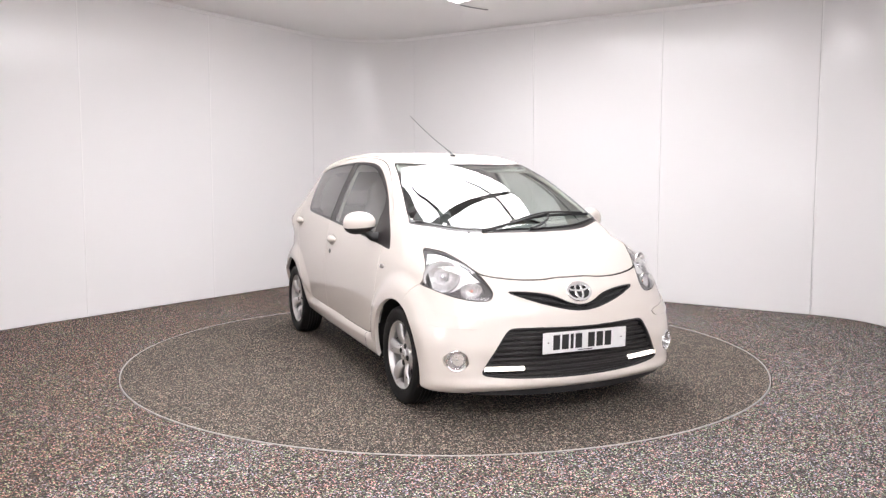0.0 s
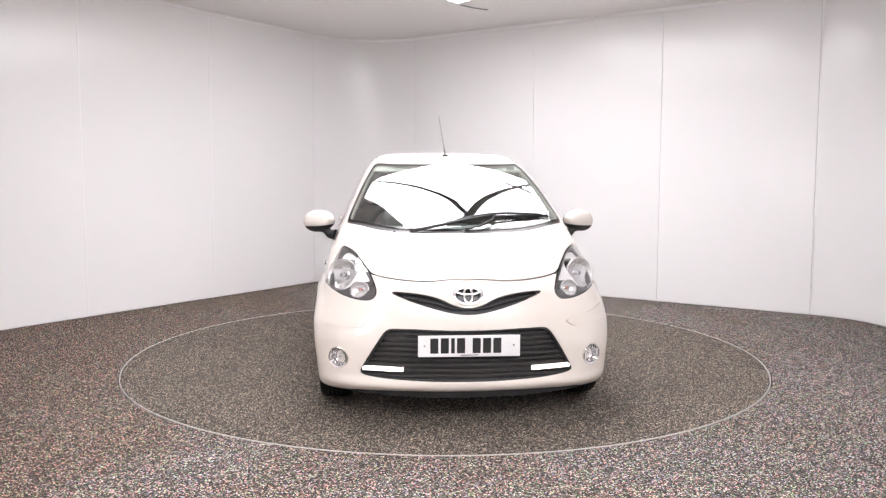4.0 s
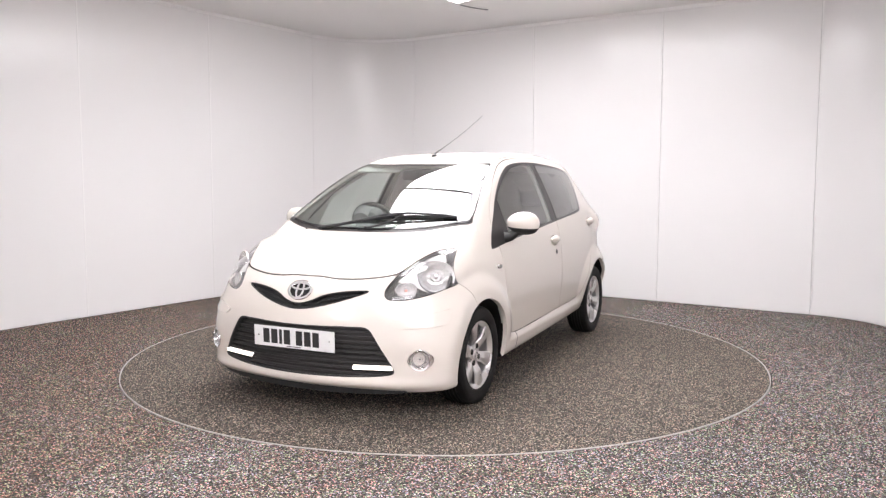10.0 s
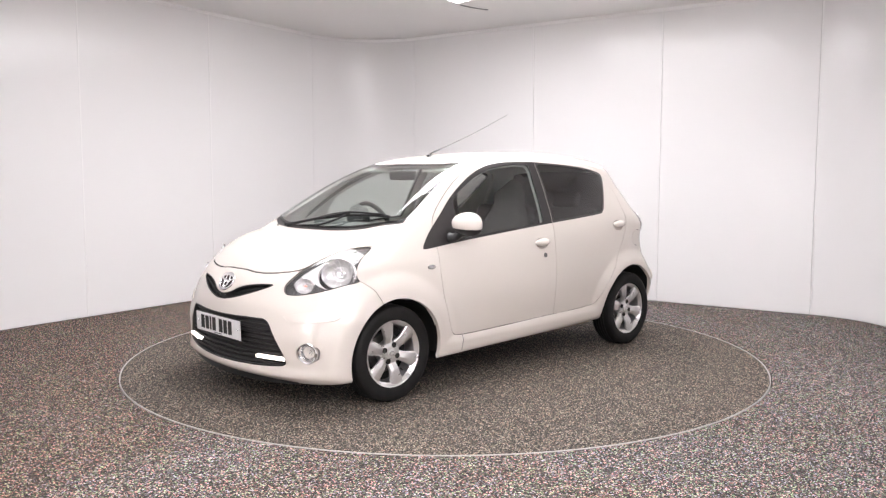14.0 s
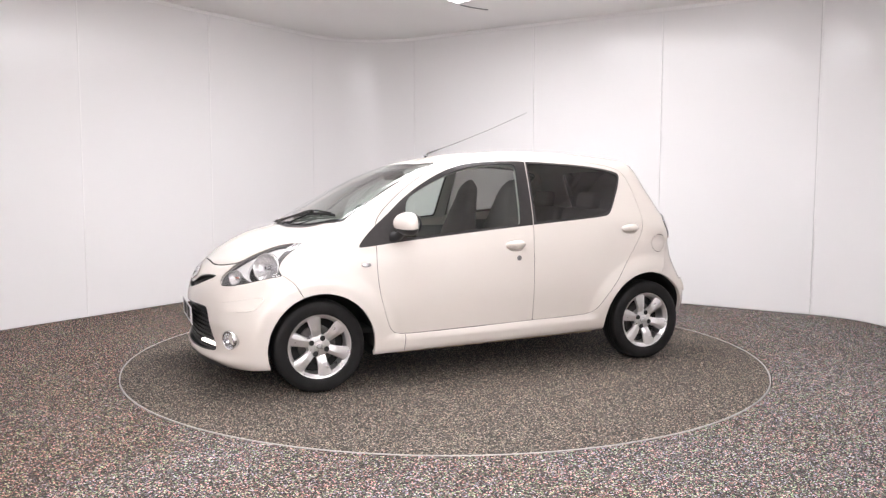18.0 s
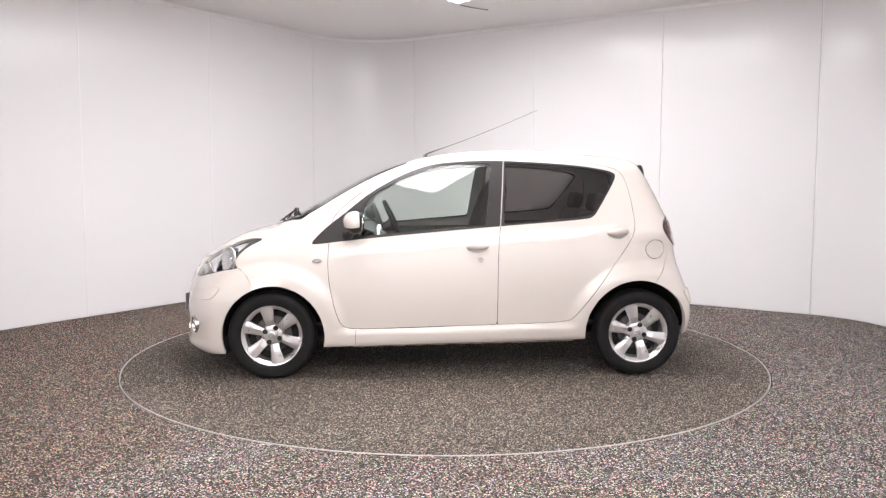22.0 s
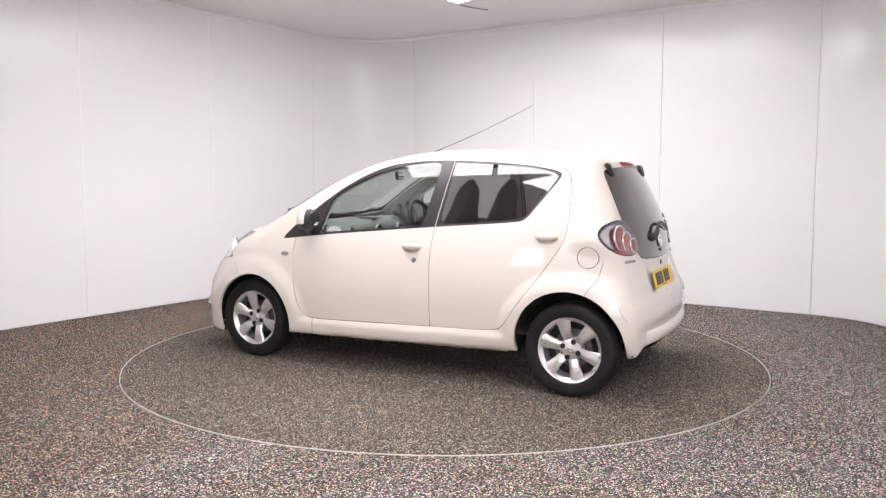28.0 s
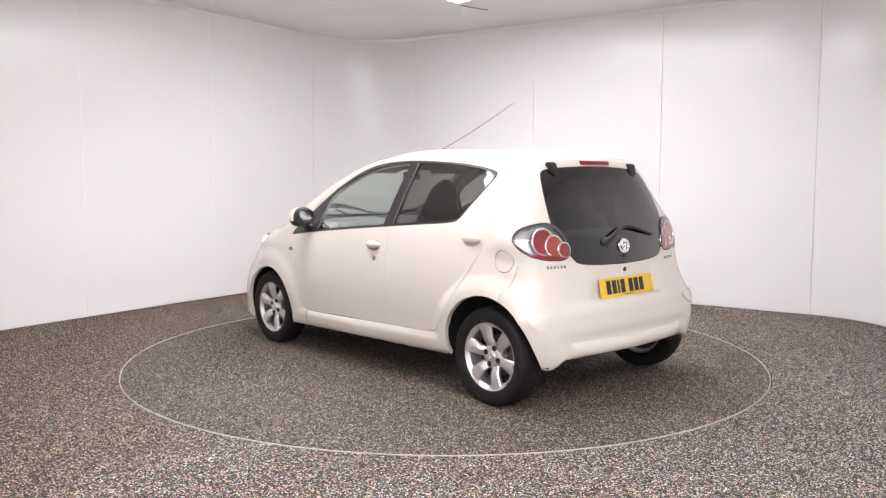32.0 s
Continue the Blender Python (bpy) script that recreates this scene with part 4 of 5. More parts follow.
    emit("scuttle_panel", P["scuttle"], PILLAR, car, depth=0.01, offset=-0.004, label="black plastic scuttle panel")
    glass = emit("rear_window", P["hatch_glass"], HATCH, car, depth=0.006, label="dark privacy glass hatch")
    cabin, _ = split(P["body"], np.maximum(P["body"].v[:, 0] - 0.93, 0.40 - P["body"].v[:, 2]))
    emit("cabin_lining", cabin, LINING, car, depth=0, offset=-0.035, label="pale grey cabin lining")
    return glass


rear_glass = paint_panels()


# ---------- wheels ----------


def build_wheel():
    """One wheel about its own hub; y points outwards."""
    top = bpy.data.objects.new("wheel", None)
    scene.collection.objects.link(top)
    prof = [(0.186, -0.055), (0.192, -0.075), (0.215, -0.083), (0.245, -0.084), (0.266, -0.074), (0.2735, -0.058), (0.2765, -0.03), (0.277, 0.0), (0.2765, 0.03),
            (0.2735, 0.058), (0.267, 0.073), (0.262, 0.077), (0.247, 0.083), (0.243, 0.0835), (0.216, 0.083), (0.2, 0.078), (0.192, 0.07), (0.186, 0.055)]
    tyre = part("tyre", lathe([(r, a) for r, a in prof], 96, "y"), RUBBER, top, "black rubber tyre", sharp=25)
    for a in (-0.034, -0.012, 0.012, 0.034):
        part("tread_groove", lathe([(0.2773, a - 0.003), (0.2778, a - 0.0032), (0.2778, a + 0.0032), (0.2773, a + 0.003)], 96, "y", True), INK_AND_HOLE, tyre)
    rim = part("rim", lathe([(0.186, -0.055), (0.176, -0.05), (0.168, -0.03), (0.165, 0.02), (0.172, 0.046), (0.178, 0.052), (0.189, 0.058), (0.1925, 0.066),
                             (0.1915, 0.071), (0.185, 0.069), (0.176, 0.058), (0.168, 0.05), (0.1655, 0.035), (0.1645, 0.0), (0.1655, -0.03)], 96, "y"), ALLOY, top, "silver alloy rim", sharp=30)
    part("brake_disc", lathe([(0, -0.012), (0.113, -0.012), (0.116, -0.016), (0.116, -0.026), (0, -0.026)], 64, "y"), STEEL, top, "dull steel brake disc", sharp=30)
    # Black dust shield, widened to the rim to stand in for the barrel's shade.
    part("barrel_shade_shield", lathe([(0, -0.027), (0.162, -0.027), (0.1635, -0.03), (0, -0.034)], 48, "y"), UNDER, top)
    hub = lathe([(0, 0.050), (0.029, 0.050), (0.031, 0.046), (0.050, 0.046), (0.064, 0.041), (0.069, 0.032), (0.069, -0.01), (0, -0.01)], 64, "y")
    part("hub", hub, ALLOY, top, sharp=25)
    for k in range(6):
        a = radians(79 + 60 * k)
        rows = [(0.048, 0.031, 0.040), (0.070, 0.029, 0.046), (0.098, 0.0305, 0.060), (0.101, 0.031, 0.0605), (0.140, 0.038, 0.0625), (0.184, 0.045, 0.0655)]
        bm = bmesh.new()
        front, back = [], []
        for r, h, d in rows:
            f, b = [], []
            for w in (-1, -0.86, -0.05, 0.25, 0.86, 1):
                drop = {-1: 0.008, -0.86: 0.002, -0.05: 0.0, 0.25: -0.0010, 0.86: 0.006, 1: 0.014}[w]
                f.append(bm.verts.new((r, d - drop, w * h)))
                b.append(bm.verts.new((r, d - 0.026, w * h * 0.92)))
            front.append(f)
            back.append(b)
        for i in range(len(rows) - 1):
            for j in range(5):
                bm.faces.new((front[i][j], front[i][j + 1], front[i + 1][j + 1], front[i + 1][j]))
                bm.faces.new((back[i][j], back[i + 1][j], back[i + 1][j + 1], back[i][j + 1]))
            for j in (0, 5):
                bm.faces.new((front[i][j], front[i + 1][j], back[i + 1][j], back[i][j]))
        bm.faces.new(front[0] + back[0][::-1])
        bm.faces.new(front[-1] + back[-1][::-1])
        bmesh.ops.recalc_face_normals(bm, faces=bm.faces)
        placed(bm, Matrix.Rotation(-a, 4, "Y"))
        part("spoke", bm, ALLOY, top, sharp=22)
    # Raised black pads put the shade of the bolt holes into colour.
    for k in range(4):
        a = radians(25 + 90 * k)
        x, z = 0.050 * math.cos(a), 0.050 * math.sin(a)
        part("bolt_hole", placed(lathe([(0, 0.0465), (0.0135, 0.0470), (0.0140, 0.0485), (0.016, 0.0485), (0.016, 0.043), (0, 0.043)], 20, "y"), Matrix.Translation((x, 0, z))), INK_AND_HOLE, top)
    cap = part("centre_cap", lathe([(0, 0.0545), (0.018, 0.0535), (0.026, 0.0515), (0.0285, 0.048)], 32, "y"), ALLOY, top)
    part("cap_ring", placed(oval_ring(0.016, 0.011, 0.002), Matrix.Translation((0, 0.0545, 0)) @ Matrix.Rotation(radians(-90), 4, "X")), CHROME, cap)
    return top


def fit_wheels():
    first = build_wheel()
    spots = [(x, s) for x, _ in HUBS for s in (1, -1)]
    made = [first] + [copy_thing(first, Matrix()) for _ in spots[1:]]
    for k, (w, (x, s)) in enumerate(zip(made, spots)):
        w.parent = car
        w.matrix_basis = pose(x, s * 0.712, 0.2775 - 0.003, 0, (0, 11, 4, 40)[k], 0 if s > 0 else 180)
    for x, az, r in ARCHES:
        for sg in (1, -1):
            v, f = [], []
            n = 30
            for k in range(n + 1):
                a = math.pi * (-0.04 + 1.08 * k / n)
                edge = on_skin(x + (r + 0.004) * math.cos(a), max(0.27, az + (r + 0.004) * math.sin(a)))[0].y - 0.014
                for y, rr in ((edge, r + 0.004), (edge - 0.02, r + 0.03), (0.45, r + 0.03), (0.43, 0.05)):
                    v.append((x + rr * math.cos(a), sg * y, max(0.205 if x > 0 else 0.25, az + rr * math.sin(a))))
            for k in range(n):
                for j in range(3):
                    q = (4 * k + j, 4 * k + j + 1, 4 * k + j + 5, 4 * k + j + 4)
                    f.append(q if sg > 0 else q[::-1])
            mesh_object("wheel_liner", v, f, UNDER, car, True, "black wheel arch liner")
        part("axle", curve_tube([(x, -0.66, 0.27), (x, -0.3, 0.25), (x, 0.3, 0.25), (x, 0.66, 0.27)], 0.03, 10), UNDER, car)


fit_wheels()

# ---------- lamps, grilles and plates ----------


def bowl(r, deep, mat, parent, m, name, bulb=None, ribs=10):
    """A dished reflector with radial flutes, an inner shield ring and a bulb."""
    b = part(name, placed(lathe([(0, -deep), (r * 0.22, -deep * 0.98), (r * 0.55, -deep * 0.86), (r * 0.82, -deep * 0.5), (r, 0.0), (r * 1.05, 0.003), (r * 1.10, 0.001), (r * 1.10, -0.006)], 24, "z"), m), mat, parent, sharp=12)
    for k in range(ribs):
        a = 2 * math.pi * k / ribs
        part("reflector_rib", placed(curve_tube([(r * f * math.cos(a + 0.1 * f), r * f * math.sin(a + 0.1 * f), -deep * d + 0.002) for f, d in ((0.3, 0.96), (0.55, 0.84), (0.8, 0.5), (0.97, 0.06))],
                                                r * 0.026, 5), m), mat, b)
    part("shield_ring", placed(lathe([(r * 0.30, -deep * 0.9), (r * 0.34, -deep * 0.55), (r * 0.31, -deep * 0.5), (r * 0.27, -deep * 0.9)], 24, "z"), m), CHROME, b)
    part("bulb", placed(lathe([(0, -deep * 0.35), (r * 0.12, -deep * 0.4), (r * 0.15, -deep * 0.55), (r * 0.14, -deep)], 20, "z"), m), bulb or CHROME, b)
    return b


def headlights():
    s = P["head"]
    chrome = rounded([(-0.47, 0.868), (-0.545, 0.862), (-0.655, 0.814), (-0.735, 0.768), (-0.79, 0.732), (-0.79, 0.728), (-0.72, 0.725), (-0.68, 0.69), (-0.60, 0.662), (-0.53, 0.672),
                      (-0.500, 0.72), (-0.500, 0.79), (-0.485, 0.836)])
    big, small = circle((-0.580, 0.750), 0.098, 0.86), circle((-0.748, 0.686), 0.055, 0.74)
    holes = np.minimum(outline_field(big, view(s.v, "front_corner")[0]), outline_field(small, view(s.v, "front_corner")[0]))
    _, bezel = split(s, holes)
    bright, dark = split(bezel, outline_field(chrome, view(bezel.v, "front_corner")[0]))
    for side, sg in SIDES:
        lens = emit("headlight", s, LENS, car, side, depth=0.03, label="clear headlight with silver reflectors")
        emit("bezel", dark, GREY_BEZEL, lens, side, depth=0.03, offset=-0.012)
        emit("chrome_trim", bright, PALE, lens, side, depth=0.02, offset=-0.020)
        flip = Matrix.Diagonal((1, sg, 1, 1))
        aim = Vector((0.82, 0.55, 0.14)).normalized()
        q = Vector(settle(np.array([[1.488, 0.678, 0.748]]))[0]) - aim * 0.038
        bowl(0.083, 0.036, SILVER, lens, flip @ facing(q, aim) @ Matrix.Diagonal((1.12, 0.95, 1, 1)), "main_reflector", CHROME, 16)
        q = Vector(settle(np.array([[1.630, 0.570, 0.683]]))[0]) - aim * 0.018
        bowl(0.051, 0.026, SILVER, lens, flip @ facing(q, aim) @ Matrix.Diagonal((1.08, 0.80, 1, 1)), "indicator_reflector", PINK)
        emit("lamp_back", s, SMOKE, lens, side, depth=0, offset=-0.085)


def tail_lamps():
    s = P["tail"]
    for side, sg in SIDES:
        lens = emit("tail_lamp", s, LENS, car, side, depth=0.024, offset=0.010, label="smoked tail lamp with red discs in chrome rings")
        bed_in, bed_rim = split(s, field(s.v, "rear_corner", TAIL_LAMP) + 0.012)
        emit("lamp_bed", bed_in, LAMP_BED, lens, side, depth=0, offset=-0.022)
        emit("lamp_border", bed_rim, SMOKE, lens, side, depth=0.022, offset=0.004)
        low, _ = split(s, s.v[:, 2] - 0.846 - 0.12 * np.clip(s.v[:, 1] - 0.62, 0, 1))
        emit("red_strip", low, RED, lens, side, depth=0.012, offset=0.005)
        flip = Matrix.Diagonal((1, sg, 1, 1))
        for at, r, mat, lift in (((-1.418, 0.618, 0.922), 0.073, RED, -0.006), ((-1.437, 0.552, 0.896), 0.060, AMBER, -0.003), ((-1.454, 0.489, 0.874), 0.041, RED, 0.0)):
            q = np.array([at])
            q = settle(q)
            n = normals(q)[0]
            n = np.array([n[0] - 0.25, n[1], 0.2])
            m = flip @ facing(Vector(q[0]) + Vector(normals(q)[0]) * lift, n)
            disc = part("red_disc", placed(lathe([(0, 0.004), (r * 0.7, 0.003), (r, -0.001), (r, -0.016)], 40, "z"), m), mat, lens)
            part("chrome_ring", placed(oval_ring(r, r, 0.0058, 48, 0.9), m), CHROME, disc)


def plate(front):
    top = bpy.data.objects.new("number_plate", None)
    scene.collection.objects.link(top)
    top.parent = car
    top.matrix_basis = (facing((1.838, 0, 0.418), (1, 0, -0.03)) if front else facing((-1.530, 0, 0.642), (-0.975, 0, 0.22)))
    tagged(top, "white front number plate with dark bars" if front else "yellow rear number plate with dark bars")
    part("plate_board", box(0.52, 0.111, 0.004, (0, 0, 0), 0.0018), PLATE_W if front else PLATE_Y, top, smooth=False)
    x = -0.198
    for k in range(7):
        w = 0.018 if k == 2 else 0.041
        part("bar", box(w, 0.078, 0.001, (x + w / 2, 0.002, 0.0026)), INK_AND_HOLE, top, smooth=False)
        x += w + 0.012 + (0.026 if k == 3 else 0)
    part("maker_bar", box(0.09, 0.004, 0.0008, (0, -0.047, 0.0025)), INK_AND_HOLE, top, smooth=False)
    for sx in (-1, 1):
        part("plate_screw", placed(lathe([(0, 0.0025), (0.004, 0.002), (0.005, 0)], 12, "z"), Matrix.Translation((0.228 * sx, 0.003, 0.002))), CHROME if front else PLATE_Y, top)
    return top


def grilles():
    hole = P["low"]
    top = emit("lower_grille", hole, GRILLE, car, depth=0, offset=-0.036, label="black slatted lower grille")
    f = field(hole.v, "front", LOW_GRILLE)
    ring = split(hole, -f - 0.009)[0]
    emit("grille_rim", ring, BLACK, top, depth=0.045, offset=-0.003)
    width = curve([0.235, 0.26, 0.29, 0.45, 0.495], [0.36, 0.545, 0.545, 0.448, 0.40])
    for k in range(9):
        z = 0.252 + k * 0.0275
        w = float(width(z)) - 0.01
        pts = []
        for j in range(25):
            y = w * (j / 12 - 1)
            q, n = on_end(y, z, -0.020)
            pts.append(q)
        bm = bmesh.new()
        rows = []
        for q in pts:
            rows.append([bm.verts.new(q + Vector((dx, 0, dz))) for dx, dz in ((0.000, 0.005), (0.002, -0.003), (-0.003, -0.0065), (-0.018, -0.003), (-0.012, 0.006))])
        for a, b in zip(rows, rows[1:]):
            for i in range(5):
                bm.faces.new((a[i], a[(i + 1) % 5], b[(i + 1) % 5], b[i]))
        bmesh.ops.recalc_face_normals(bm, faces=bm.faces)
        part("slat", bm, GRILLE, top, sharp=30)
    hole = P["top"]
    up = emit("upper_grille", hole, BLACK, car, depth=0, offset=-0.03, label="slim black upper grille")
    f = field(hole.v, "front", TOP_GRILLE)
    emit("grille_rim", split(hole, -f - 0.006)[0], BLACK, up, depth=0.028, offset=-0.004)
    for sg in (1, -1):
        pts = [on_end(sg * y, 0.594 + 0.18 * y if y < 0.14 else 0.623 + (y - 0.14) * 0.20, -0.014)[0] for y in np.linspace(0.03, 0.34, 14)]
        part("grille_bar", curve_tube(pts, 0.005, 6), BLACK, up)
    for sg in (1, -1):
        lamp = bpy.data.objects.new("daytime_light", None)
        scene.collection.objects.link(lamp)
        lamp.parent = car
        tagged(lamp, "lit white daytime running light strip")
        pts = [on_end(sg * y, 0.287 + 0.012 * (y - 0.44), -0.006)[0] for y in np.linspace(0.335, 0.545, 12)]
        house = curve_tube(pts, 0.023, 10)
        part("light_housing", placed(house, Matrix.Translation((-0.030, 0, 0))), SMOKE, lamp)
        part("light_strip", placed(curve_tube(pts, 0.0125, 10), Matrix.Translation((-0.011, 0, 0))), DRL_BAR, lamp)
        for y in np.linspace(0.345, 0.535, 8):
            q, n = on_end(sg * y, 0.289 + 0.012 * (y - 0.44), -0.009)
            m = facing(q, (n.x + 0.6, n.y, n.z))
            part("led", placed(lathe([(0, 0.003), (0.0045, 0.002), (0.0066, -0.001), (0.0066, -0.006)], 14, "z"), m), DRL, lamp)
            # Cup added to narrow the LED's beam; its glow keeps the bar solid.
            part("led_cup", placed(lathe([(0.0072, -0.006), (0.0080, 0.0105), (0.0096, 0.0105), (0.0088, -0.006)], 18, "z", True), m), DRL_BAR, lamp)
    for side, sg in SIDES:
        q, n = on_end(FOG_AT[0], FOG_AT[1], -0.004)
        flip = Matrix.Diagonal((1, sg, 1, 1))
        n = Vector((n.x + 0.35, n.y, n.z)).normalized()
        m = flip @ facing(q, n)
        fog = part("fog_lamp", placed(lathe([(0.050, -0.06), (0.0565, -0.05), (0.058, 0.004), (0.054, 0.010), (0.047, 0.008), (0.044, -0.004), (0.044, -0.05)], 48, "z"), m), CHROME, car,
                   "round fog lamp in a chrome ring", sharp=50)
        part("lamp_glass", placed(lathe([(0, 0.006), (0.025, 0.003), (0.044, -0.004)], 40, "z"), m), LENS, fog)
        bowl(0.042, 0.03, LAMP_BED, fog, m @ Matrix.Translation((0, 0, -0.008)), "reflector", CHROME)
        emit("fog_recess", P["fog"], PAINT, car, side, depth=0.0, offset=-0.028)
    plate(True)
    plate(False)


headlights()
tail_lamps()
grilles()


def emblem(m, rx, ry, parent):
    """A plain oval emblem: chrome ring on a dark ground with plain inner ovals."""
    b = part("emblem", placed(flat_disc(rx, ry, 0.003, 48, 0.0015), m), GLOSSBLACK, parent, "chrome oval emblem on black")
    up = Matrix.Translation((0, 0, 0.0035))
    part("emblem_ring", placed(oval_ring(rx, ry, 0.0080, 56, 0.7), m @ up), CHROME, b)
    part("emblem_oval", placed(oval_ring(rx * 0.30, ry * 0.86, 0.0062, 40, 0.7), m @ up), CHROME, b)
    part("emblem_oval", placed(oval_ring(rx * 0.82, ry * 0.36, 0.0062, 48, 0.7), m @ up @ Matrix.Translation((0, ry * 0.42, 0))), CHROME, b)


def trim():
    q, n = on_end(0, 0.667, 0.002)
    emblem(facing(q, (n.x, 0, n.z * 0.8)), 0.071, 0.050, car)
    q, n = on_end(0, 0.874, 0.001, False)
    emblem(facing(q, n), 0.046, 0.036, rear_glass)
    q, n = on_end(0, 0.737, 0.001, False)
    part("hatch_lock", placed(lathe([(0, 0.002), (0.009, 0.002), (0.0125, 0.004), (0.014, 0.0)], 24, "z"), facing(q, n)), INK_AND_HOLE, car)
    for y0, y1, z in ((0.485, 0.625, 0.783), (-0.60, -0.47, 0.772)):
        k = 6 if y0 > 0 else 4
        for j in range(k):
            y = y0 + (y1 - y0) * (j + 0.5) / k
            q, n = on_end(y, z, 0.001, False)
            part("badge_bar", placed(box(0.015, 0.017, 0.003, bevel=0.001), facing(q, n)), LAMP_GREY, car, smooth=False)
    # third brake light and the black end pieces of the roof spoiler
    pts = [on_end(y, 1.355, 0.003, False)[0] for y in np.linspace(-0.135, 0.135, 9)]
    bm = bmesh.new()
    rows = [[bm.verts.new(q + Vector((dx, 0, dz))) for dx, dz in ((0.012, 0.014), (-0.005, 0.012), (-0.011, -0.010), (0.008, -0.014))] for q in pts]
    for a, b in zip(rows, rows[1:]):
        for i in range(4):
            bm.faces.new((a[i], a[(i + 1) % 4], b[(i + 1) % 4], b[i]))
    bm.faces.new(rows[0][::-1])
    bm.faces.new(rows[-1])
    bmesh.ops.recalc_face_normals(bm, faces=bm.faces)
    bmesh.ops.bevel(bm, geom=bm.edges[:], offset=0.002, segments=2, affect="EDGES")
    part("high_brake_light", bm, RED, car, "red high-level brake light")
    for sg in (1, -1):
        pts = [(0.388, 1.352, 0.030, 0.010), (0.387, 1.345, 0.033, 0.020), (0.384, 1.328, 0.033, 0.020), (0.378, 1.303, 0.027, 0.014), (0.372, 1.280, 0.015, 0.005)]
        bm = bmesh.new()
        rows = []
        for y, z, w, h in pts:
            n = Vector((-0.82, 0, 0.57))
            q = on_end(y * sg, z, 0.0, False)[0]
            a, b = q - Vector((0, w * sg, 0)), q + Vector((-0.004, w * sg, 0))
            rows.append([bm.verts.new(a - n * 0.012), bm.verts.new(a + n * h), bm.verts.new(b + n * h), bm.verts.new(b - n * 0.012)])
        for a, b in zip(rows, rows[1:]):
            for i in range(4):
                bm.faces.new((a[i], a[(i + 1) % 4], b[(i + 1) % 4], b[i]))
        bm.faces.new(rows[0][::-1])
        bm.faces.new(rows[-1])
        bmesh.ops.recalc_face_normals(bm, faces=bm.faces)
        bmesh.ops.bevel(bm, geom=[e for e in bm.edges], offset=0.003, segments=2, affect="EDGES")
        part("spoiler_end", bm, BLACK, car, "black spoiler end piece")
    # aerial
    q, n = on_top(0.182, 0.0, 0.0)
    foot = part("aerial", placed(lathe([(0, 0.030), (0.007, 0.028), (0.010, 0.014), (0.019, 0.004), (0.022, 0.0)], 24, "z"), Matrix.Translation(q) @ Matrix.Rotation(radians(-30), 4, "Y")), BLACK, car, "thin black roof aerial")
    tip = Vector((-0.628, 0.012, 1.756))
    a = q + Vector((-0.008, 0, 0.022))
    n_seg = 12
    part("aerial_rod", curve_tube([a + (tip - a) * k / n_seg + Vector((0, 0, -0.012 * math.sin(math.pi * k / n_seg))) for k in range(n_seg + 1)], 0.003, 8,
                                  taper=[0.0046 if k < 2 else 0.0022 - 0.0008 * k / n_seg for k in range(n_seg + 1)]), BLACK, foot)


trim()


def bumper_lip():
    """The smooth lip along the foot of the rear bumper."""
    bm = bmesh.new()
    rows = []
    for k in range(41):
        y = 0.56 * (k / 20 - 1)
        f = max(0.0, 1 - abs(k / 20 - 1) ** 10)
        row = []
        for z, out in ((0.372, -0.006), (0.362, 0.009), (0.350, 0.018), (0.330, 0.023), (0.308, 0.021), (0.292, 0.012), (0.284, -0.002), (0.283, -0.04)):
            q = on_end(y, max(z, 0.30), 0.0, False)[0]
            row.append(bm.verts.new((q.x - out * f + (0.006 * (1 - f)), y, z + 0.010 * (y / 0.56) ** 2)))
        rows.append(row)
    for a, b in zip(rows, rows[1:]):
        for i in range(7):
            bm.faces.new((a[i], a[i + 1], b[i + 1], b[i]))
    bmesh.ops.recalc_face_normals(bm, faces=bm.faces)
    part("bumper_lip", bm, PAINT, car, sharp=60)


bumper_lip()


def air_dam():
    """The black lip that shows under the front bumper."""
    bm = bmesh.new()
    rows = []
    for k in range(33):
        y = 0.60 * (k / 16 - 1)
        q = on_end(y, 0.215, 0.0)[0]
        drop = 0.020 * abs(y / 0.60) ** 3
        rows.append([bm.verts.new((q.x - back, y, z + drop)) for back, z in ((0.030, 0.205), (0.034, 0.165), (0.040, 0.138), (0.052, 0.134), (0.085, 0.150))])
    for a, b in zip(rows, rows[1:]):
        for i in range(4):
            bm.faces.new((a[i], a[i + 1], b[i + 1], b[i]))
    bmesh.ops.recalc_face_normals(bm, faces=bm.faces)
    part("air_dam", bm, BLACK, car, "black lip under the front bumper", sharp=50)


air_dam()


def body_seams():
    """The roof ditches and the joint between front wing and sill."""
    for sg in (1, -1):
        pts = []
        for k in range(25):
            x = 0.30 - 1.42 * k / 24
            q, n = on_top(x, sg * (0.485 - 0.02 * ((x + 0.4) / 0.7) ** 2), 0.0)
            pts.append(q)
        part("roof_seam", curve_tube(pts, 0.0026, 6), LAMP_GREY, car)
        pts = [on_skin(0.640 + 0.006 * k / 8, 0.318 - 0.100 * k / 8, 0.0, sg)[0] for k in range(9)]
        part("sill_joint", curve_tube(pts, 0.0016, 6), GREY_BEZEL, car)


body_seams()


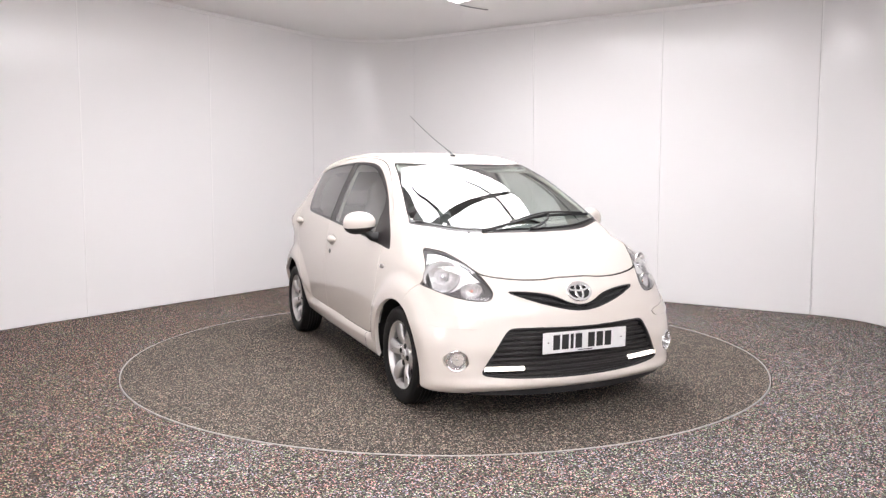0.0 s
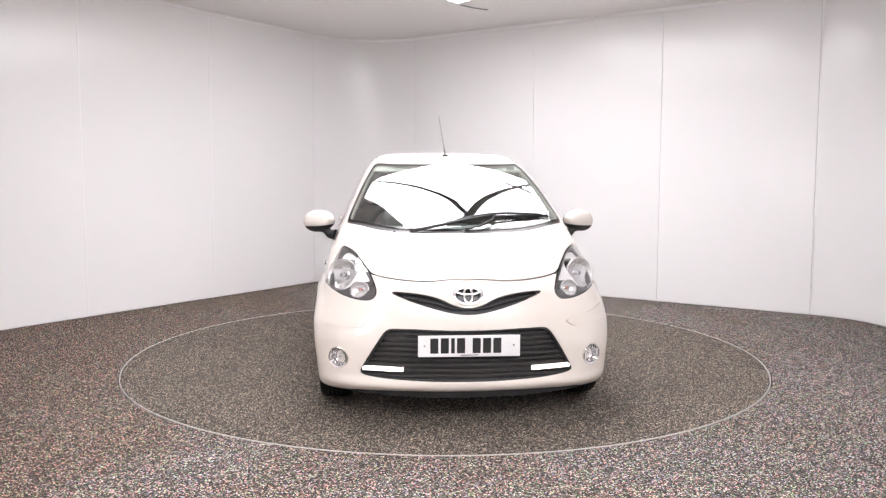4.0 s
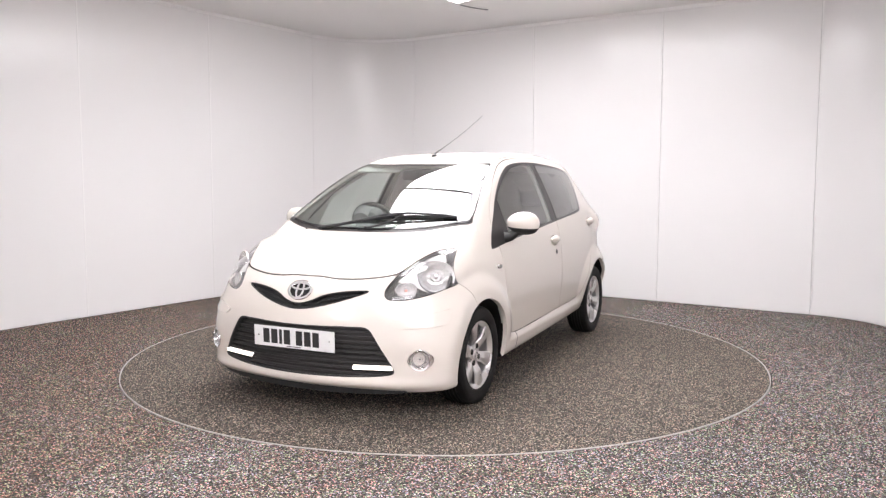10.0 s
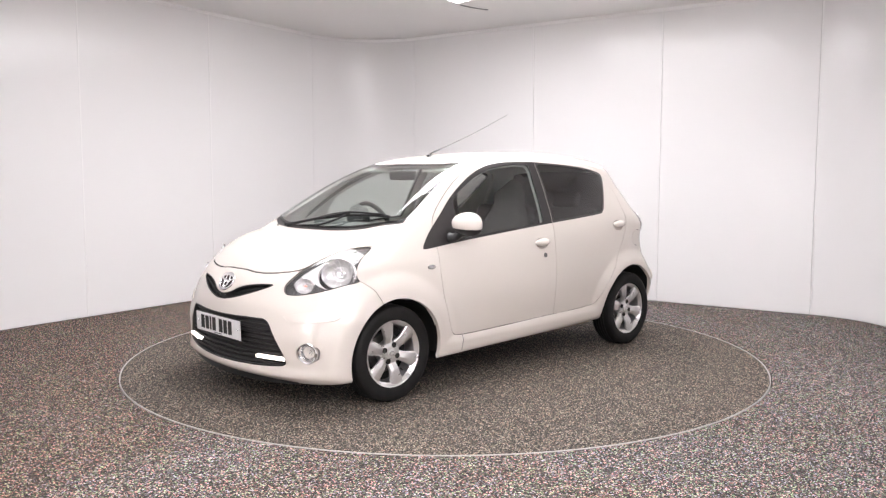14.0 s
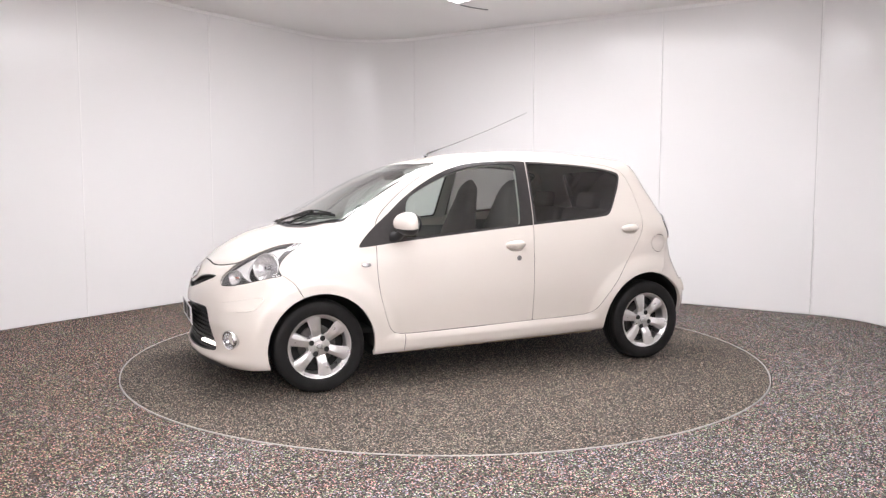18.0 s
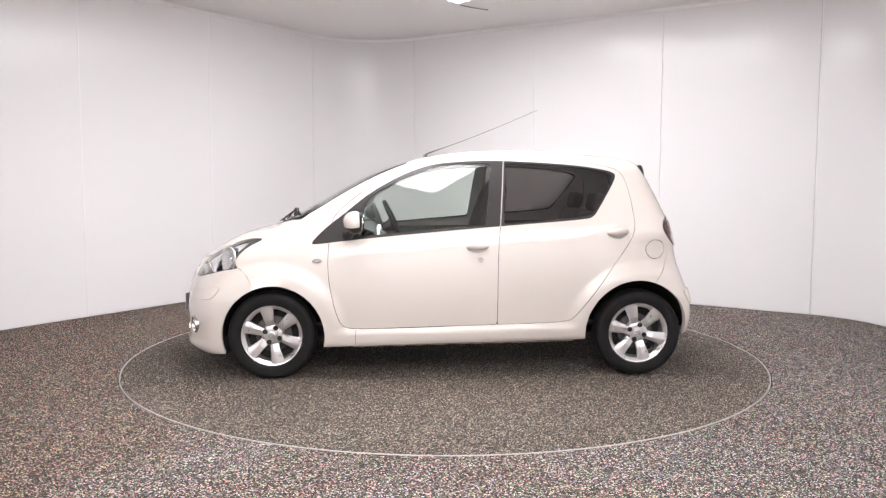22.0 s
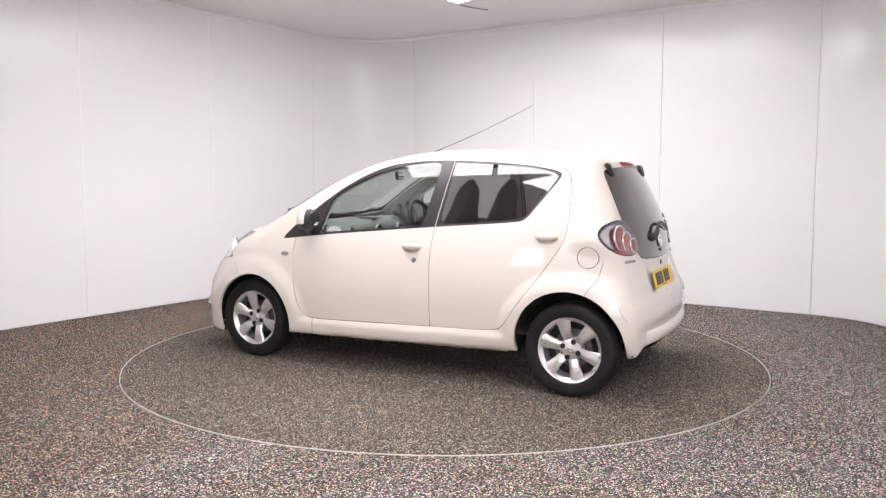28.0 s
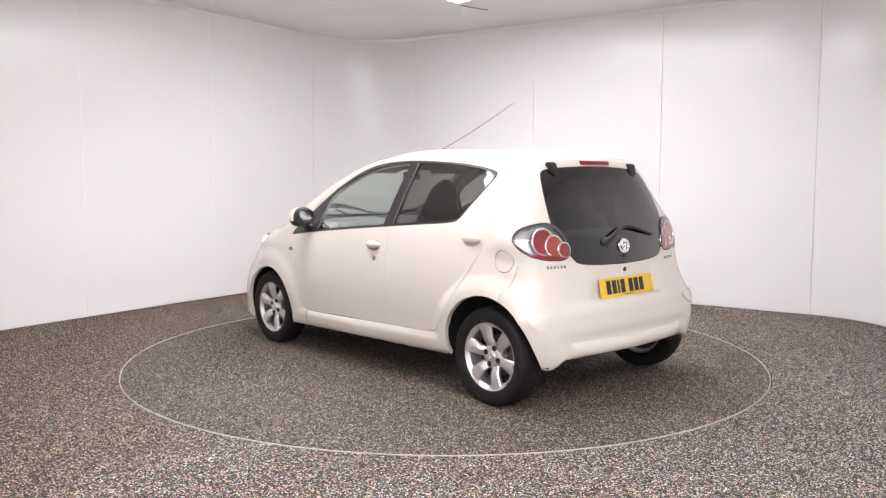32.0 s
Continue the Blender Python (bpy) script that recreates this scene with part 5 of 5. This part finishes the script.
def wipers():
    arm_pts = [on_top(x, y, l)[0] for x, y, l in ((1.192, -0.255, 0.008), (1.172, -0.16, 0.014), (1.140, -0.04, 0.020), (1.105, 0.09, 0.026), (1.066, 0.212, 0.028))]
    arm = part("windscreen_wiper", curve_tube(arm_pts, 0.009, 8, taper=[0.011, 0.009, 0.008, 0.007, 0.007]), BLACK, car, "black windscreen wiper on two arms")
    a, _ = on_top(1.194, -0.265, 0.002)
    part("wiper_pivot", placed(lathe([(0, 0.020), (0.014, 0.018), (0.018, 0.0)], 20, "z"), Matrix.Translation(a)), BLACK, arm)
    strut = [on_top(x, y, l)[0] for x, y, l in ((1.188, 0.06, 0.008), (1.160, 0.135, 0.016), (1.112, 0.205, 0.022), (1.072, 0.228, 0.026))]
    part("wiper_link", curve_tube(strut, 0.006, 8), BLACK, arm)
    a, _ = on_top(1.190, 0.055, 0.002)
    part("wiper_pivot", placed(lathe([(0, 0.016), (0.011, 0.014), (0.014, 0.0)], 20, "z"), Matrix.Translation(a)), BLACK, arm)
    blade = [on_top(x, y, 0.010)[0] for x, y in ((1.124, -0.06), (1.104, 0.03), (1.084, 0.12), (1.062, 0.22), (1.046, 0.32), (1.028, 0.44), (1.012, 0.565))]
    part("wiper_blade", curve_tube(blade, 0.0085, 8), BLACK, arm)
    spine = [on_top(x, y, l)[0] for x, y, l in ((1.108, 0.0, 0.018), (1.080, 0.12, 0.028), (1.060, 0.22, 0.033), (1.044, 0.33, 0.030), (1.014, 0.52, 0.018))]
    part("wiper_bridge", curve_tube(spine, 0.006, 8), BLACK, arm)
    q, _ = on_top(1.062, 0.22, 0.026)
    part("wiper_joint", box(0.03, 0.04, 0.024, q, 0.006), BLACK, arm)
    for x, y in ((1.165, -0.37), (1.185, 0.02)):
        q, n = on_top(x + 0.03, y, 0.004)
        part("washer_jet", placed(lathe([(0, 0.008), (0.006, 0.006), (0.009, 0)], 14, "z"), Matrix.Translation(q)), BLACK, car)
    pts = [on_end(y, z, l, False)[0] for y, z, l in ((0.168, 0.905, 0.012), (0.135, 0.918, 0.022), (0.10, 0.935, 0.024), (0.06, 0.957, 0.026), (0.01, 0.975, 0.024), (-0.05, 0.979, 0.022),
                                                     (-0.12, 0.970, 0.018), (-0.20, 0.953, 0.014), (-0.27, 0.936, 0.010), (-0.325, 0.923, 0.008))]
    rear = part("rear_wiper", curve_tube(pts, 0.009, 8, taper=[0.018, 0.019, 0.014, 0.012, 0.011, 0.011, 0.010, 0.009, 0.007, 0.005]), BLACK, rear_glass, "black rear wiper")
    q, n = on_end(0.165, 0.903, 0.0, False)
    part("wiper_boss", placed(lathe([(0, 0.026), (0.018, 0.024), (0.025, 0.012), (0.028, 0.0)], 24, "z"), facing(q, n)), BLACK, rear)
    q, n = on_end(0.0, 0.815, 0.0, False)
    part("hatch_release", placed(box(0.035, 0.022, 0.012, bevel=0.004), facing(q, n)), BLACK, rear_glass)


wipers()


def door_mirrors():
    for side, sg in SIDES:
        c = Vector((0.640, 0.842, 0.992))
        sweep = Matrix.Rotation(radians(14), 3, "Z")
        bm = bmesh.new()
        bmesh.ops.create_uvsphere(bm, u_segments=36, v_segments=24, radius=1)
        for q in bm.verts:
            x, y, z = q.co
            e = 0.93
            x, y, z = [math.copysign(abs(a) ** e, a) for a in (x, y, z)]
            x = max(x, -0.55) * (1 - 0.12 * y)
            q.co = c + sweep @ Vector((0.066 * x + 0.008 * y * y, 0.100 * y, 0.070 * z * (1 + 0.10 * y) - 0.004 * y))
        full = bm.copy()
        g = bm.verts[:] + bm.edges[:] + bm.faces[:]
        cut = dict(plane_co=c + Vector((0, 0, -0.021)), plane_no=(0.12, 0.10, 1))
        bmesh.ops.bisect_plane(bm, geom=g, clear_inner=True, **cut)
        bmesh.ops.bisect_plane(full, geom=full.verts[:] + full.edges[:] + full.faces[:], clear_outer=True, **cut)
        hood = bm.copy()
        edge = dict(plane_co=c + sweep @ Vector((-0.012, 0, 0)), plane_no=sweep @ Vector((1, 0, 0)))
        bmesh.ops.bisect_plane(bm, geom=bm.verts[:] + bm.edges[:] + bm.faces[:], clear_inner=True, **edge)
        bmesh.ops.bisect_plane(hood, geom=hood.verts[:] + hood.edges[:] + hood.faces[:], clear_outer=True, **edge)
        for b in (bm, full, hood):
            if sg < 0:
                bmesh.ops.scale(b, vec=(1, -1, 1), verts=b.verts)
                bmesh.ops.reverse_faces(b, faces=b.faces)
        mirror = part("door_mirror", full, BLACK, car, "white door mirror on a black base", sharp=30)
        part("mirror_hood", hood, BLACK, mirror, sharp=40)
        part("mirror_cap", bm, PAINT, mirror, "white painted cap", sharp=40)
        back, way = c + sweep @ Vector((-0.0365, 0, 0)), sweep @ Vector((-1, 0, 0))
        face = facing((back.x, sg * back.y, back.z), (way.x, sg * way.y, 0))
        part("mirror_housing", placed(flat_disc(0.090, 0.062, 0.006, 36, 0.004), face), BLACK, mirror)
        part("mirror_glass", placed(flat_disc(0.080, 0.053, 0.008, 36), face @ pose(0, 0, 0.004, 6, -7 * sg, 0)), MIRROR, mirror)
        a, n = on_skin(0.690, 0.905, 0.0, sg)
        foot = [a, a + Vector((-0.01, sg * 0.035, 0.004)), Vector((0.660, sg * 0.80, 0.938)), Vector((0.648, sg * 0.84, 0.956))]
        part("mirror_foot", curve_tube(foot, 0.03, 12, taper=[0.036, 0.027, 0.027, 0.034]), BLACK, mirror)


door_mirrors()

# ---------- the cabin ----------


def cushion(sx, sy, sz, at, rx=0, ry=0, bevel=0.05):
    return box(sx, sy, sz, at, bevel, 4, Matrix.Rotation(radians(ry), 4, "Y"))


def seat_back(y, x0, lean, width, height, mat, head=True):
    """A tall seat back with its head restraint in one rounded form."""
    bm = bmesh.new()
    rows = []
    for k in range(15):
        t = k / 14
        w = width * (0.5 - 0.06 * t) if t < 0.5 else width * (0.47 - 0.23 * min(1, (t - 0.5) / 0.3) ** 1.1)
        if t > 0.78:
            w *= math.sqrt(max(0.02, 1 - ((t - 0.78) / 0.225) ** 2.4))
        d = (0.088 - 0.034 * t) * (1.0 if t < 0.8 else math.sqrt(max(0.05, 1 - ((t - 0.8) / 0.205) ** 2)))
        zz, xx = t * height, -t * height * math.tan(radians(lean))
        ring = []
        for j in range(16):
            a = 2 * math.pi * j / 16
            cx, cy = math.cos(a), math.sin(a)
            ring.append(bm.verts.new((x0 + xx + d * math.copysign(abs(cx) ** 0.6, cx), y + w * math.copysign(abs(cy) ** 0.5, cy), 0.50 + zz)))
        rows.append(ring)
    for a, b in zip(rows, rows[1:]):
        for j in range(16):
            bm.faces.new((a[j], a[(j + 1) % 16], b[(j + 1) % 16], b[j]))
    bm.faces.new(rows[0][::-1])
    bm.faces.new(rows[-1])
    bmesh.ops.recalc_face_normals(bm, faces=bm.faces)
    return bm


def cabin():
    part("cabin_floor", box(2.5, 1.36, 0.03, (-0.25, 0, 0.33), 0.01), UNDER, car)
    for y in (0.345, -0.345):
        seat = part("front_seat", seat_back(y, -0.13, 15, 0.47, 0.755, FABRIC), FABRIC, car, "dark grey fabric front seat")
        part("seat_cushion", cushion(0.52, 0.47, 0.14, (0.06, y, 0.53), ry=-6), FABRIC, seat)
        part("seat_base", box(0.42, 0.36, 0.16, (0.02, y, 0.41), 0.02), UNDER, seat)
    bench = part("rear_seat", cushion(0.46, 1.2, 0.14, (-0.66, 0, 0.56), ry=-6), FABRIC, car, "dark fabric rear bench")
    for y in (0.32, -0.32):
        part("rear_backrest", cushion(0.12, 0.58, 0.50, (-0.93, y, 0.80), ry=-14), FABRIC, bench)
        part("rear_head_restraint", cushion(0.08, 0.24, 0.13, (-0.985, y, 1.10), ry=-14, bevel=0.035), FABRIC, bench)
    # dashboard: a rounded profile swept across the car
    prof = [(0.98, 0.90), (0.90, 0.935), (0.78, 0.955), (0.66, 0.950), (0.585, 0.925), (0.555, 0.885), (0.565, 0.80), (0.60, 0.70), (0.66, 0.58), (0.98, 0.55)]
    ys = np.linspace(-0.68, 0.68, 35)
    v, f = [], []
    for y in ys:
        bow = 0.06 * (1 - (y / 0.68) ** 2)
        for x, z in prof:
            v.append((x - (0.05 if x < 0.7 else 0) + bow * (1 if x > 0.7 else 0.3), y, z + 0.012 * (1 - (y / 0.68) ** 2)))
    m = len(prof)
    for i in range(len(ys) - 1):
        for j in range(m - 1):
            f.append((i * m + j, i * m + j + 1, (i + 1) * m + j + 1, (i + 1) * m + j))
    dash = mesh_object("dashboard", v, f, DASH, car, True, "dark grey plastic dashboard")
    for y in (0.60, 0.17, -0.17, -0.60):
        at = facing((0.488 + 0.018 * (1 - (y / 0.68) ** 2), y * 0.88, 0.880), (-0.96, 0, 0.26))
        ring = part("air_vent", placed(lathe([(0.036, -0.01), (0.040, 0.006), (0.047, 0.008), (0.050, -0.01)], 36, "z"), at), SILVER, dash, "round vent with silver ring")
        part("vent_core", placed(flat_disc(0.037, 0.037, 0.002, 28), at), INK_AND_HOLE, ring)
    part("centre_console", box(0.16, 0.26, 0.36, (0.54, 0, 0.70), 0.03, 3), DASH, dash)
    # A flat black pad stands in for the shade in the tray's recess.
    part("dash_tray", placed(flat_disc(0.11, 0.05, 0.006, 30, 0.004), Matrix.Translation((0.66, 0.06, 0.965))), INK_AND_HOLE, dash)
    # instruments and steering wheel, on the right
    pod = part("instrument_pod", placed(lathe([(0, -0.06), (0.070, -0.055), (0.092, -0.01), (0.095, 0.02), (0.088, 0.022), (0.084, 0.0), (0, 0.0)], 40, "z"), facing((0.545, -0.345, 0.985), (-0.93, 0, 0.36))), DASH, dash)
    part("rev_counter", placed(lathe([(0, -0.05), (0.035, -0.045), (0.05, -0.01), (0.052, 0.012), (0.046, 0.014), (0.044, 0.0), (0, 0.0)], 32, "z"), facing((0.575, -0.245, 1.015), (-0.95, 0.1, 0.3))), DASH, dash, "small round rev counter pod")
    wheel_pose = facing((0.405, -0.345, 0.925), (-0.90, 0, 0.44))
    ring = [(0.178 * math.cos(2 * math.pi * k / 48), 0.178 * math.sin(2 * math.pi * k / 48), 0) for k in range(48)]
    steer = part("steering_wheel", placed(curve_tube(ring, 0.0165, 10, closed=True), wheel_pose), BLACK, car, "black three-spoke steering wheel")
    part("wheel_boss", placed(flat_disc(0.062, 0.056, 0.04, 32, 0.015), wheel_pose @ Matrix.Translation((0, -0.005, -0.035))), BLACK, steer)
    for a in (0, 180, 270):
        c, s = math.cos(radians(a)), math.sin(radians(a))
        part("wheel_spoke", placed(curve_tube([(0.05 * c, 0.05 * s, -0.02), (0.175 * c, 0.175 * s, 0)], 0.013, 8), wheel_pose), BLACK, steer)
    part("steering_column", placed(curve_tube([(0, 0, -0.03), (0, 0, -0.26)], 0.04, 12), wheel_pose), BLACK, steer)
    mir = part("inside_mirror", box(0.022, 0.215, 0.062, (0.425, 0.0, 1.283), 0.010, 3, Matrix.Rotation(radians(18), 4, "Z") @ Matrix.Rotation(radians(6), 4, "Y")), BLACK, car, "black inside mirror")
    part("mirror_pane", box(0.002, 0.195, 0.048, (0.4135, -0.004, 1.282), 0.0, 1, Matrix.Rotation(radians(18), 4, "Z") @ Matrix.Rotation(radians(6), 4, "Y")), MIRROR, mir, smooth=False)
    part("mirror_stem", curve_tube([(0.43, 0, 1.30), (0.445, 0, 1.315), (0.44, 0, 1.325)], 0.009, 8), BLACK, mir)
    for y in (0.33, -0.33):
        part("sun_visor", box(0.16, 0.34, 0.018, (0.33, y, 1.335), 0.008, 2, Matrix.Rotation(radians(20), 4, "Y")), LINING, car)
    for side, sg in SIDES:
        lower = P["front_door"]
        low, _ = split(lower, lower.v[:, 2] - 0.90)
        emit("door_card", low, DASH, car, side, depth=0, offset=-0.055, label="dark grey inner door panel")
        low, _ = split(P["rear_door"], P["rear_door"].v[:, 2] - 0.94)
        emit("door_card", low, DASH, car, side, depth=0, offset=-0.055)
    part("tax_label", placed(box(0.001, 0.05, 0.03), Matrix.Translation(on_top(0.40, 0.43, -0.012)[0]) @ Matrix.Rotation(radians(55), 4, "Y")), PLATE_W, car, smooth=False)
    # parcel shelf
    part("parcel_shelf", box(0.42, 1.16, 0.02, (-1.17, 0, 0.93), 0.006), DASH, car)


cabin()


def sill_seams():
    """The dirty welded seam that hangs under each sill."""
    dirt = vary(material("seam_dirt", (0.42, 0.34, 0.22), 0.8), 9, 0.55, (0.42, 0.34, 0.22), detail=6)
    for sg in (1, -1):
        pts = [(0.66 - 1.42 * k / 30, sg * (0.715 + 0.004 * math.sin(k * 1.7)), 0.196 + 0.028 * k / 30) for k in range(31)]
        bm = bmesh.new()
        rows = [[bm.verts.new((x, y + dy, z + dz)) for dy, dz in ((-0.004, 0.02), (-0.003, -0.012 - 0.002 * math.sin(i * 2.3)), (0.003, -0.012 - 0.002 * math.sin(i * 2.3)), (0.004, 0.02))] for i, (x, y, z) in enumerate(pts)]
        for a, b in zip(rows, rows[1:]):
            for i in range(4):
                bm.faces.new((a[i], a[(i + 1) % 4], b[(i + 1) % 4], b[i]))
        bmesh.ops.recalc_face_normals(bm, faces=bm.faces)
        part("sill_seam", bm, dirt, car, "dirty welded sill seam")


sill_seams()


def motions():
    rows, rows_table = [], []
    for k in range(33):
        m = Matrix.Rotation(radians(TURN_AT_START + TURN_RATE * k - 90), 4, "Z")
        rows.append((k, m @ Matrix.Translation((CAR_OFF[0], CAR_OFF[1], 0.003))))
        rows_table.append((k, m))
    walk(car, rows)
    walk(turntable, rows_table)


motions()
